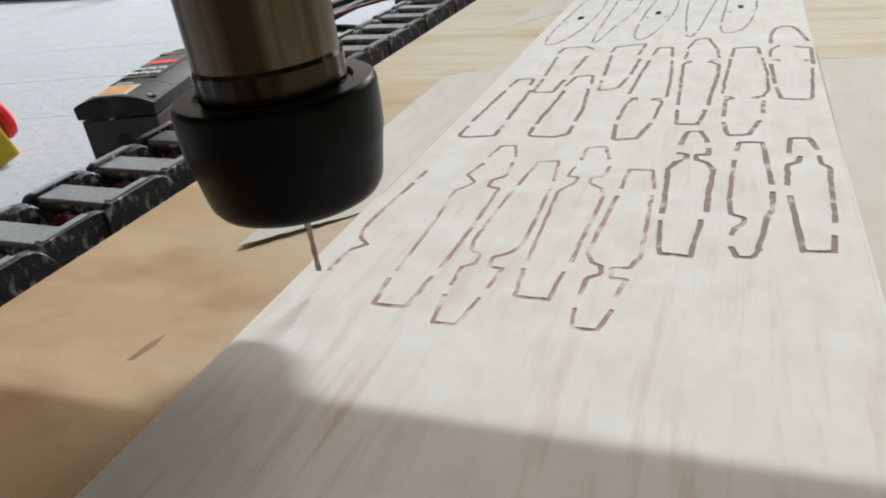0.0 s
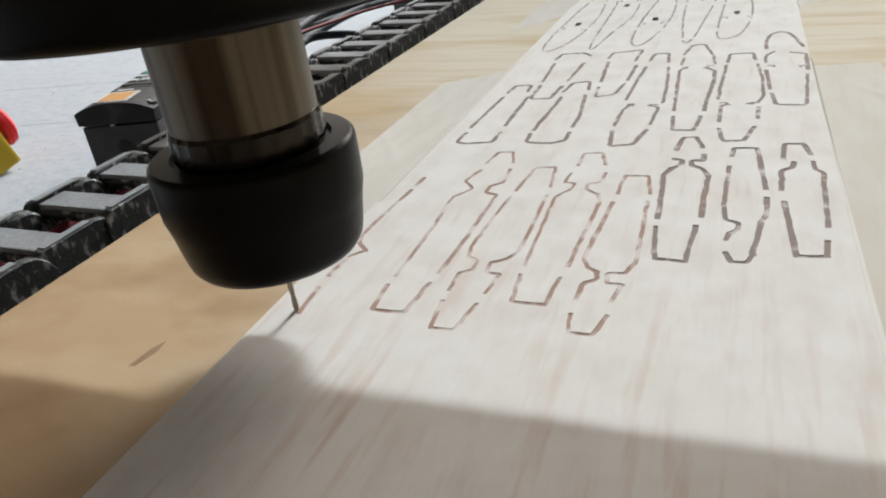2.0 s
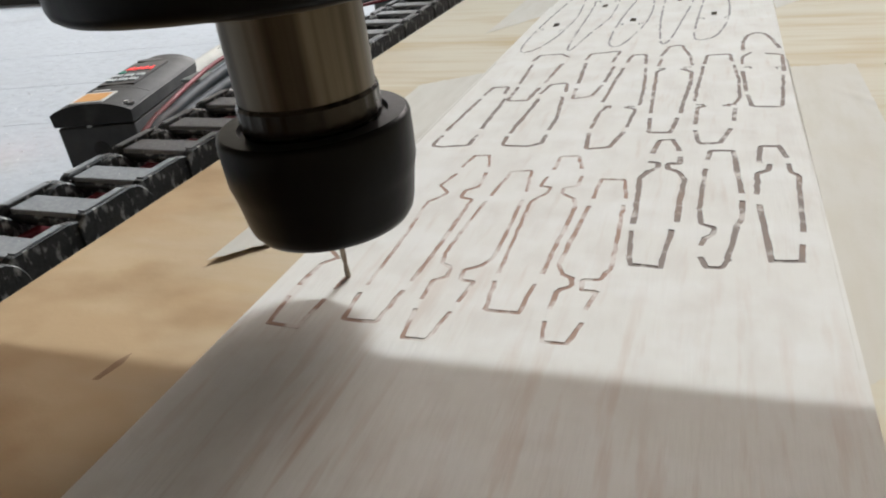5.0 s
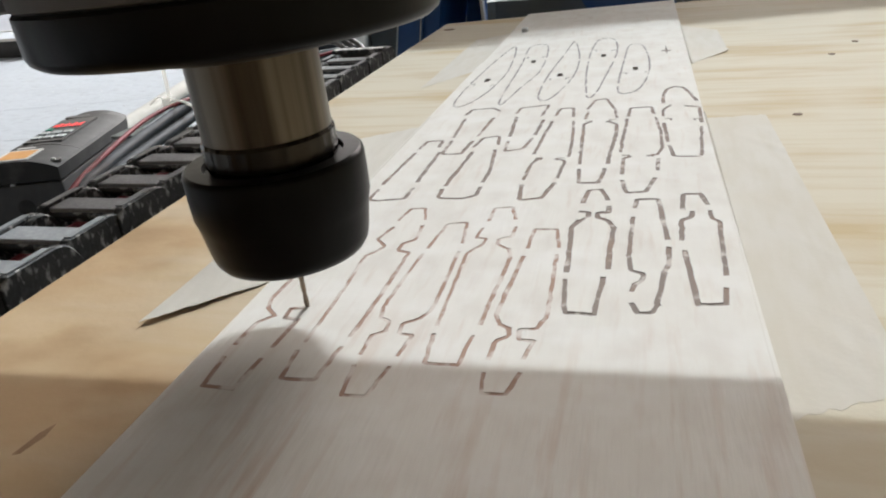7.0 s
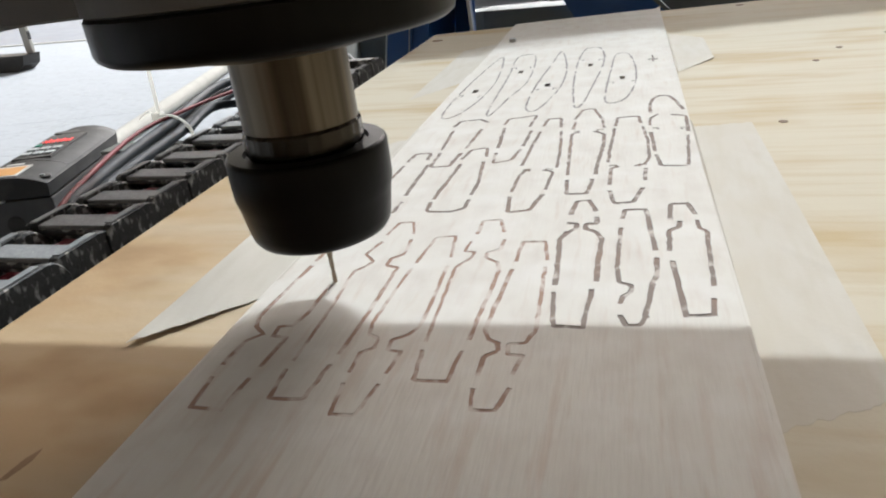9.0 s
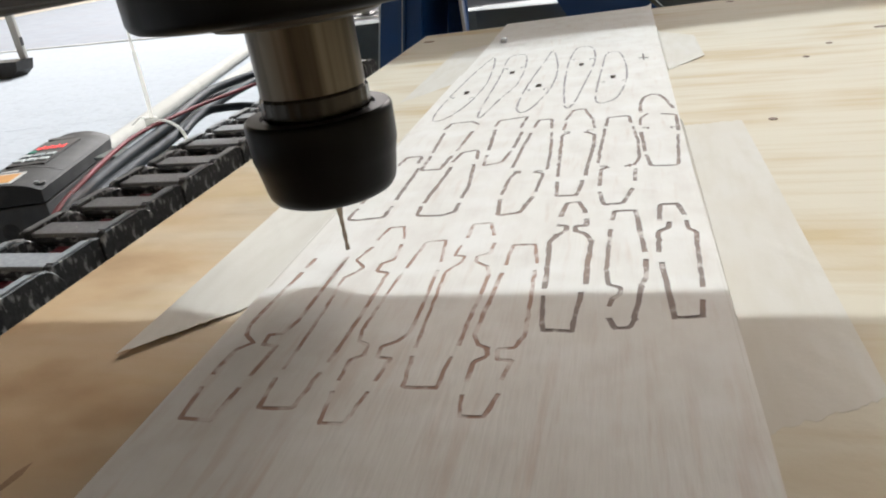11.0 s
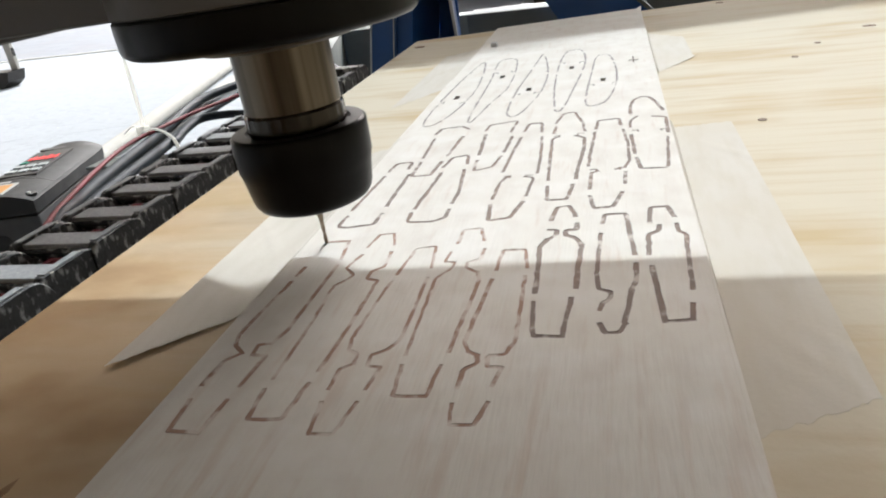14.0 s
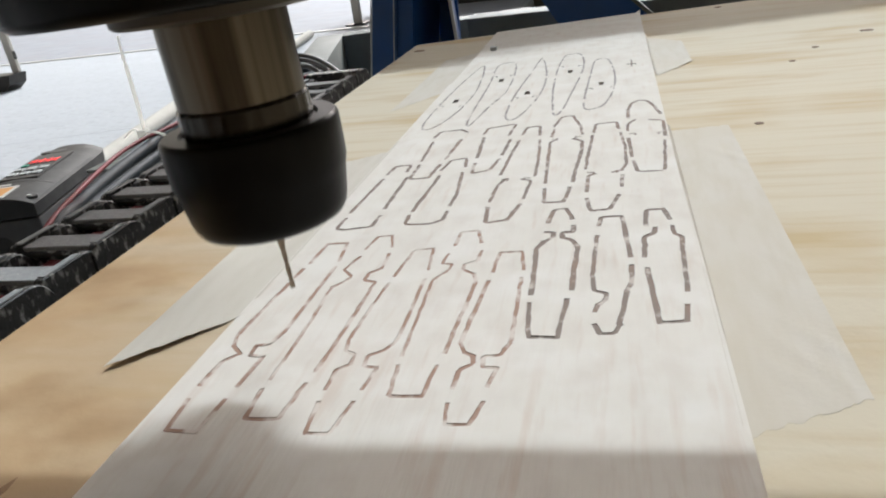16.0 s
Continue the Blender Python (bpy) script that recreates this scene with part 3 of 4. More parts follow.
# ---- masking tape ----
def tape(label, x0, x1, y0, y1, side, skew0=0.0, skew1=0.0, curl=0.0, wrinkle=0.0, buckle=None):
    """A strip along an edge of the sheet, half on it, stepping down to the plywood; torn ends. side: 1 right edge, -1 left edge."""
    rng = random.Random(label)
    bm = bmesh.new()
    nx, ny = 26, 90
    grid = []
    jag = [(rng.uniform(-0.0007, 0.0007), rng.uniform(-0.0007, 0.0007)) for _ in range(nx + 1)]
    for j in range(ny + 1):
        row = []
        for i in range(nx + 1):
            u, v = i / nx, j / ny
            x = x0 + (x1 - x0) * u
            lo = y0 + skew0 * u + jag[i][0]
            hi = y1 + skew1 * u + jag[i][1]
            y = lo + (hi - lo) * v
            edge = 0.1003 if side > 0 else 0.0
            off = (x - edge) * side
            z = 0.00009 if off < 0 else 0.00009 - min(1.0, off / 0.0012) * (SHEET + 0.00006)
            z += 0.00006 * max(0.0, noise.noise(Vector((x * 90, y * 45, 3.1)))) * (1 if off > 0.003 else 0.15)
            if wrinkle and off > 0.004:
                crease = noise.noise(Vector((x * 40 + 7.0, y * 130 + x * 190, 1.7)))
                z += wrinkle * 0.0011 * max(0.0, crease - 0.22) * min(1.0, (off - 0.004) / 0.01) * min(1.0, 12 * v * (1 - v))
            if curl:
                z += curl * max(0.0, 1 - v * 7) * max(0.0, off / 0.024) ** 1.5
            if buckle and off > 0:    # the free edge stands off the board in a wave and draws in
                middle, spread, high = buckle
                rise = high * math.exp(-((y - middle) / spread) ** 2) * (off / 0.0238) ** 1.2
                x, y, z = x - side * 1.35 * rise, y - 1.35 * rise, z + rise
            row.append((bm.verts.new((x, y, z)), bm.verts.new((x, y, z - 0.00004))))
        grid.append(row)
    for j in range(ny):
        for i in range(nx):
            q = (grid[j][i], grid[j][i + 1], grid[j + 1][i + 1], grid[j + 1][i])
            bm.faces.new([v[0] for v in q])
            bm.faces.new([v[1] for v in q[::-1]])
    rim = [(0, i) for i in range(nx)] + [(j, nx) for j in range(ny)] + [(ny, i) for i in range(nx, 0, -1)] + [(j, 0) for j in range(ny, 0, -1)]
    for (j, i), (b, a) in zip(rim, rim[1:] + rim[:1]):
        bm.faces.new((grid[j][i][0], grid[j][i][1], grid[b][a][1], grid[b][a][0]))
    return tagged(part("masking_tape", bm, TAPE_DULL if label.startswith("dull cream") else TAPE, smooth=True), label, "masking tape", group="tape holding the balsa sheet")


tape("crinkled cream masking tape strip along the sheet edge", 0.0999, 0.1210, 0.1265, 0.292, 1, 0.0115, 0.004, wrinkle=0.4)
tape("short cream masking tape strip near the far end of the sheet", 0.0998, 0.1200, 0.383, 0.497, 1, 0.029, -0.023, 0.0008)
tape("dull cream masking tape strip with a lifted pointed corner", 0.0009, -0.0238, 0.1665, 0.291, -1, -0.0245, -0.018, 0.0004, wrinkle=0.4, buckle=(0.182, 0.030, 0.0030))
tape("cream masking tape strip with a slanted torn end by the sheet", 0.0009, -0.0215, 0.392, 0.502, -1, -0.040, -0.022, 0.0003)

# peg that holds the sheet
bm = box(bmesh.new(), 0.0072, 0.0108, 0.4815, 0.4865, -0.002, 0.0024, 0.0006)
tagged(part("peg", bm, PALE), "small dull pale peg pressed through the balsa", "peg")


# ---- router spindle; its origin is the tip of the bit ----
def spindle():
    th = thing("router_spindle", "black and steel router spindle with collet nut and thin bit", "router spindle")
    # two-flute bit: tapering twisted blade under a thin shank
    bm = bmesh.new()
    rings = []
    for i in range(29):
        z = i * 0.00053
        r = 0.00055 if z < 0.009 else 0.00055 + (z - 0.009) * 0.16
        w = 0.55 if z < 0.0085 else 1.0
        a = z * 900
        ring = []
        for k in range(12):
            q = 2 * math.pi * k / 12
            rr = r * (w + (1 - w) * abs(math.cos(q)))
            ring.append(bm.verts.new((rr * math.cos(q + a), rr * math.sin(q + a), z)))
        rings.append(ring)
    for a, b in zip(rings, rings[1:]):
        for k in range(12):
            bm.faces.new((a[k], a[(k + 1) % 12], b[(k + 1) % 12], b[k]))
    bm.faces.new(rings[0][::-1])
    bm.faces.new(rings[-1])
    part("bit", bm, CARBIDE, th, "thin steel end mill", smooth=True)
    z0 = NUT_Z
    bm = lathe(bmesh.new(), [(0.0039, z0 + 0.0008), (0.0112, z0), (0.0130, z0 + 0.0002), (0.0142, z0 + 0.0008), (0.0150, z0 + 0.0020), (0.0154, z0 + 0.0036),
                             (0.0160, z0 + 0.0075), (0.0163, z0 + 0.0092), (0.0168, z0 + 0.0112),
                             (0.0169, z0 + 0.0150), (0.0169, z0 + 0.0188), (0.0167, z0 + 0.0195), (0.0162, z0 + 0.0199), (0.0132, z0 + 0.0199), (0.0128, z0 + 0.0190)], 72)
    part("collet_nut", bm, BLACK_STEEL, th, "black round collet nut", smooth=True)
    bm = bmesh.new()
    rings = []
    for z, deep in ((0.0187, 0.0006), (0.0200, 0.0), (0.0240, 0.0), (0.0247, 0.0003)):
        rings.append([bm.verts.new(((0.0123 - deep - (0.00012 if k % 4 > 1 else 0.0)) * math.cos(2 * math.pi * k / 88),
                                    (0.0123 - deep - (0.00012 if k % 4 > 1 else 0.0)) * math.sin(2 * math.pi * k / 88), z0 + z)) for k in range(88)])
    for low, high in zip(rings, rings[1:]):
        for k in range(88):
            bm.faces.new((low[k], low[(k + 1) % 88], high[(k + 1) % 88], high[k]))
    bm.faces.new(rings[0][::-1])
    bm.faces.new(rings[-1])
    part("thread_collar", bm, DARK_STEEL, th, "dark oiled collar with fine vertical slots")
    bm = lathe(bmesh.new(), [(0.0112, z0 + 0.0240), (0.0118, z0 + 0.0247), (0.0118, z0 + 0.0428), (0.0112, z0 + 0.0430)], 64)
    part("shaft_nose", bm, GROUND_STEEL, th, "brownish ground steel shaft", smooth=True)
    bm = lathe(bmesh.new(), [(0.0125, z0 + 0.0398), (0.0178, z0 + 0.0397), (0.0186, z0 + 0.0403), (0.0186, z0 + 0.0422), (0.012, z0 + 0.0425)], 64)
    part("bearing_cap", bm, CAP_STEEL, th, "dull brownish bearing cap", smooth=True)
    bm = lathe(bmesh.new(), [(0.012, z0 + 0.0424), (0.0328, z0 + 0.0422), (0.0339, z0 + 0.0430), (0.0343, z0 + 0.0440), (0.0343, z0 + 0.0498),
                             (0.0338, z0 + 0.0504)], 96)
    flange = part("nose_flange", bm, BLACK_STEEL, th, "black nose flange", smooth=True)
    bm = lathe(bmesh.new(), [(0.0335, z0 + 0.0503), (0.0343, z0 + 0.0508), (0.0343, z0 + 0.165), (0.033, z0 + 0.167)], 96)
    part("motor_body", bm, GREY_ALU, th, "grey cylindrical motor body", smooth=True)
    bm = box(bmesh.new(), -0.061, 0.07, -0.022, 0.075, z0 + 0.0503, z0 + 0.1338, 0.002)
    clamp = part("clamp_plate", bm, GREY_ALU, th, "grey aluminium spindle clamp plate", smooth=True)
    bm = box(bmesh.new(), -0.16, -0.0612, -0.025, 0.07, z0 + 0.0488, z0 + 0.1188, 0.002)
    part("side_bracket", bm, BEAM, th, smooth=True)
    for x in (-0.052, 0.052):
        bm = lathe(bmesh.new(), [(0.003, 0), (0.0042, 0.0004), (0.0042, 0.003), (0.0036, 0.0035)], 24)
        bmesh.ops.transform(bm, matrix=pose(x, -0.0222, z0 + 0.085, 90, 0, 0), verts=bm.verts)
        part("cap_screw", bm, BLACK_STEEL, clamp, smooth=True)
    return th


NUT_Z = 0.0154
router = spindle()

# ---- gantry beam behind the spindle; its origin is below its lower far edge ----
BEAM_Z = 0.115
gantry = thing("gantry_beam", "dark painted steel gantry beam carrying the spindle", "gantry beam")
bm = box(bmesh.new(), -0.50, 0.135, -0.08, 0.0, BEAM_Z, BEAM_Z + 0.10, 0.003)
part("beam", bm, BEAM, gantry)
bm = box(bmesh.new(), -0.50, -0.475, -0.10, 0.02, TABLE_Z + 0.002, BEAM_Z - 0.0005, 0.002)
part("side_plate", bm, BEAM, gantry, "dark steel side plate")
for z in (0.015, 0.07):
    bm = box(bmesh.new(), -0.49, 0.131, -0.088, -0.0805, BEAM_Z + z, BEAM_Z + z + 0.015, 0.001)
    part("linear_rail", bm, GROUND_STEEL, gantry, "steel linear rail")

# plate out of view, added to keep sky light off the sheet below
bm = box(bmesh.new(), -0.20, 0.28, -0.245, -0.0, BEAM_Z + 0.1005, BEAM_Z + 0.125, 0.003)
part("carriage_cover", bm, BEAM, gantry, "unseen dark plate added to block sky light")

# unseen beam, added to cast the shade across the far end of the sheet
bm = box(bmesh.new(), -0.5, 0.95, 0.0, 0.06, 0.135, 0.208, 0.003, pose(0.1, 0.838, 0, 0, 0, 13))
cross = thing("cross_beam", "unseen dark beam added to cast shade over the far end", "cross beam")
part("beam", bm, BEAM, cross)
part("post", box(bmesh.new(), 0.96, 1.02, 1.04, 1.10, -1.0, 0.1345, 0.003), BEAM, cross)


# ---- cable drag chain ----
CHAIN_X0, CHAIN_X1, CHAIN_Z, PITCH = -0.2475, -0.1925, -0.058, 0.0402
chain = thing("cable_chain", "black nylon cable drag chain covered in sawdust", "cable chain")


def plate_outline(length, height):
    """The side of a link: round at one end, notched square at the other."""
    pts = [(0.0, 0.0), (length * 0.80, 0.0)]
    pts += [(length * 0.80 + height * 0.42 * math.sin(a), height / 2 - height / 2 * math.cos(a)) for a in [math.pi * k / 8 for k in range(1, 8)]]
    pts += [(length * 0.80, height), (length * 0.12, height), (0.0, height * 0.86)]
    return pts


def chain_link():
    up = Matrix(((0, 0, 1, 0), (1, 0, 0, 0), (0, 1, 0, 0), (0, 0, 0, 1)))
    sides = []
    for a, b in ((0.0, 0.0052), (0.0498, 0.055)):
        bm = prism(bmesh.new(), plate_outline(PITCH * 1.12, 0.033), a, b, pose(0, 0, -0.033) @ up)
        bmesh.ops.bevel(bm, geom=bm.edges[:], offset=0.0006, segments=1, affect="EDGES")
        sides.append(link_mesh("side_plate", bm, CHAIN))
    bm = box(bmesh.new(), 0.004, 0.051, PITCH * 0.20, PITCH * 0.61, -0.0048, -0.0018, 0.0007)
    bar = link_mesh("top_bar", bm, CHAIN_TOP)
    bm = box(bmesh.new(), 0.0053, 0.0497, PITCH * 0.17, PITCH * 0.24, -0.0095, -0.0049, 0.0006)
    lip = link_mesh("bar_lip", bm, CHAIN)
    bm = box(bmesh.new(), 0.0053, 0.0497, PITCH * 0.1, PITCH * 0.8, -0.033, -0.030)
    low = link_mesh("bottom_bar", bm, CHAIN)
    dust = link_mesh("sawdust_crust", box(bmesh.new(), 0.0004, 0.0048, PITCH * 0.18, PITCH * 0.84, -0.0001, 0.0007, 0.0003), CHAIN_TOP)
    bm = prism(bmesh.new(), [(PITCH * 0.86 + 0.0125 * math.cos(a), -0.0128 + 0.0125 * math.sin(a)) for a in [math.pi * k / 12 for k in range(13)]]
               + [(PITCH * 0.86 - 0.0125, -0.026), (PITCH * 0.86 + 0.0125, -0.026)], 0.0054, 0.0098, up)
    bmesh.ops.bevel(bm, geom=bm.edges[:], offset=0.0008, segments=1, affect="EDGES")
    knuckle = link_mesh("hinge_knuckle", bm, CHAIN)
    bm = tube(bmesh.new(), [Vector((0.0053, PITCH * 0.17, -0.0058)), Vector((0.0497, PITCH * 0.17, -0.0058))], 0.0019, 10)
    bead = link_mesh("bar_bead", bm, CHAIN, True)
    return sides, bar, lip, low, dust, knuckle, bead


sides, bar, lip, low, dust, knuckle, bead = chain_link()
for i in range(-9, 14):
    y = 0.2475 + i * PITCH
    wob = random.uniform(-0.0006, 0.0006)
    for k, me in enumerate(sides):
        ob = new("side_plate", me)
        ob.parent = chain
        ob.location = (CHAIN_X0 + (0.0 if i % 2 else (0.0012 if k else -0.0012)), y, CHAIN_Z + wob)
    for name, me in (("top_bar", bar), ("bar_lip", lip), ("bottom_bar", low), ("hinge_knuckle", knuckle), ("bar_bead", bead), ("sawdust_crust", dust), ("sawdust_crust", dust)):
        ob = new(name, me)
        ob.parent = chain
        shift = 0.0498 if name == "sawdust_crust" and ob.name[-1] in "13579" else 0.0
        ob.location = (CHAIN_X0 + shift, y, CHAIN_Z + wob)
bm = box(bmesh.new(), CHAIN_X0 - 0.002, CHAIN_X1 + 0.002, 0.7705, 0.785, CHAIN_Z - 0.034, CHAIN_Z + 0.004, 0.0015)
part("end_bracket", bm, CHAIN, chain)
for dx, mat in ((0.014, RED_WIRE), (0.024, CABLE), (0.036, CABLE)):
    pts = [Vector((CHAIN_X0 + dx + 0.002 * math.sin(k * 0.9 + dx * 99), -0.1 + k * 0.06, CHAIN_Z - 0.0155)) for k in range(15)]
    tagged(part("cable", tube(bmesh.new(), smooth_line(pts, 4), 0.0036, 10), mat, smooth=True),
           "red cable lying inside the drag chain" if mat is RED_WIRE else "grey cable lying inside the drag chain", "cable",
           group="cables in the drag chain")
bm = box(bmesh.new(), -0.262, -0.178, -0.2, 0.80, -0.100, -0.0925, 0.001)
tagged(part("chain_tray", bm, FRAME_GREY), "grey steel tray under the drag chain", "chain tray")
for y in (-0.1, 0.35, 0.76):
    bm = box(bmesh.new(), -0.235, -0.205, y - 0.015, y + 0.015, -1.0, -0.1, 0.001)
    tagged(part("tray_leg", bm, FRAME_GREY), "grey steel leg under the chain tray", "leg", group="tray legs")


# loose wood chips
def chips(name, label, count, spot, mat, seed, size):
    rng = random.Random(seed)
    verts, faces = [], []
    for _ in range(count):
        x, y, z = spot(rng)
        r, a, k = rng.uniform(*size), rng.uniform(0, 6.3), len(verts)
        up = rng.uniform(0.2, 0.7) * r
        for dx, dy, dz in ((-1, -0.4, 0), (1, -0.5, 0), (0.8, 0.5, 0), (-0.7, 0.6, 0), (0.1, 0, up / r)):
            verts.append((x + r * (dx * math.cos(a) - dy * math.sin(a)), y + r * (dx * math.sin(a) + dy * math.cos(a)), z + r * dz))
        faces += [(k, k + 1, k + 4), (k + 1, k + 2, k + 4), (k + 2, k + 3, k + 4), (k + 3, k, k + 4), (k + 3, k + 2, k + 1, k)]
    me = bpy.data.meshes.new(name)
    me.from_pydata(verts, [], faces)
    me.materials.append(mat)
    return tagged(new(name, me), label, "wood chips", kind="stuff")


chips("wood_chips", "pale wood chips and dust caught on the drag chain", 420,
      lambda g: (g.choice((CHAIN_X0 + 0.0025, CHAIN_X1 - 0.0025, g.uniform(CHAIN_X0, CHAIN_X1))) + g.uniform(-0.003, 0.003), g.uniform(0.1, 0.75),
                 CHAIN_Z + g.uniform(-0.0015, 0.0006)), BALSA, 5, (0.0002, 0.0006))
chips("wood_chips", "pale crumbs of sawdust scattered over the white platform", 1600,
      lambda g: (g.uniform(-1.5, -0.3), g.uniform(0.3, 1.8), TABLE_Z), PALE, 6, (0.0005, 0.0022))


# ---- cables beside the chain ----
def cable(points, radius, mat, label):
    return tagged(part("cable", tube(bmesh.new(), smooth_line(points), radius, 14), mat, smooth=True), label, "cable",
                  group="bundled cables")


cable([(-0.262, 0.30, -0.115), (-0.285, 0.396, -0.079), (-0.309, 0.457, -0.079), (-0.328, 0.520, -0.079), (-0.347, 0.597, -0.079), (-0.361, 0.651, -0.079),
       (-0.396, 0.770, -0.079), (-0.398, 0.828, -0.079), (-0.381, 0.899, -0.080), (-0.33, 1.02, -0.085)], 0.0050, CABLE, "thick grey cable in the tied bundle")
cable([(-0.250, 0.30, -0.12), (-0.276, 0.391, -0.084), (-0.303, 0.462, -0.084), (-0.317, 0.519, -0.084), (-0.328, 0.576, -0.084), (-0.337, 0.620, -0.084),
       (-0.355, 0.690, -0.084), (-0.368, 0.757, -0.084), (-0.369, 0.884, -0.084), (-0.31, 1.0, -0.09)], 0.0050, CABLE,
      "grey cable at the chain side of the bundle")
cable([(-0.270, 0.30, -0.125), (-0.297, 0.396, -0.0905), (-0.320, 0.46, -0.0905), (-0.338, 0.523, -0.0905), (-0.352, 0.60, -0.0905), (-0.365, 0.66, -0.0905),
       (-0.40, 0.77, -0.0905), (-0.405, 0.84, -0.0905), (-0.39, 0.92, -0.0905), (-0.34, 1.05, -0.095)], 0.005, CABLE, "grey cable underneath the bundle")
cable([(-0.250, 0.30, -0.10), (-0.281, 0.389, -0.074), (-0.317, 0.470, -0.0735), (-0.347, 0.555, -0.073), (-0.355, 0.601, -0.0725), (-0.354, 0.640, -0.0725),
       (-0.354, 0.696, -0.0735), (-0.345, 0.761, -0.0745), (-0.334, 0.807, -0.0745), (-0.30, 0.90, -0.076)], 0.0019, RED_WIRE,
      "thin dark red wire on top of the bundle")
cable([(-0.330, 0.622, -0.083), (-0.341, 0.665, -0.080), (-0.342, 0.694, -0.079), (-0.321, 0.705, -0.079), (-0.294, 0.705, -0.080), (-0.258, 0.70, -0.083)], 0.0042,
      CABLE, "grey cable branching off towards the chain")
for k, dz in enumerate((0.0, 0.006, 0.011)):
    cable([(-0.225 + 0.008 * k, 0.772, -0.078 + dz), (-0.238 + 0.006 * k, 0.80, -0.066 + dz), (-0.275, 0.835 + 0.004 * k, -0.055 + dz), (-0.325, 0.855 + 0.01 * k, -0.058 + dz),
           (-0.372, 0.90 + 0.01 * k, -0.075 + dz), (-0.385, 1.00, -0.095 + dz)], 0.0026, BLACK_WIRE, "black wire looping out of the end of the drag chain")
# supports of the bundle
bm = box(bmesh.new(), -0.42, -0.262, 0.60, 0.63, -0.0995, -0.0962, 0.001)
tagged(part("bundle_bracket", bm, FRAME_GREY), "grey steel bracket under the cable bundle", "bracket")

tie = thing("cable_tie", "translucent white nylon cable tie with a long tail", "cable tie")
pts = [Vector((-0.344 + 0.030 * math.cos(a), 0.618 - 0.016 * math.cos(a), -0.0815 + 0.0135 * math.sin(a))) for a in
       [2 * math.pi * k / 24 for k in range(25)]]
part("loop", tube(bmesh.new(), pts, 0.0019, 8, 0.5), NYLON, tie, smooth=True)
part("head", box(bmesh.new(), -0.373, -0.363, 0.628, 0.637, -0.078, -0.068, 0.001), NYLON, tie)
part("stub", tube(bmesh.new(), smooth_line([(-0.370, 0.632, -0.071), (-0.378, 0.632, -0.067), (-0.386, 0.626, -0.073)]), 0.0014, 8, 0.5), NYLON, tie, smooth=True)
part("tail", tube(bmesh.new(), smooth_line([(-0.367, 0.633, -0.070), (-0.369, 0.637, -0.045), (-0.371, 0.640, -0.011), (-0.3712, 0.640, 0.0035), (-0.3705, 0.6405, 0.020)]),
                  0.0019, 8, 0.6), NYLON, tie, smooth=True)

# white conduits on the table behind the inverter
for k, (a, b, r) in enumerate((((-0.80, 0.95), (-1.25, 2.75), 0.016), ((-0.845, 1.42), (-1.09, 2.75), 0.015))):
    a, b = Vector((*a, TABLE_Z + r)), Vector((*b, TABLE_Z + r))
    pts = [a.lerp(b, t / 10) for t in range(11)]
    tagged(part("conduit", tube(bmesh.new(), pts, r, 16), WHITE_PVC, smooth=True),
           "white plastic conduit lying on the platform" if k == 0 else "thinner white plastic conduit on the platform", "conduit",
           group="conduits on the platform")


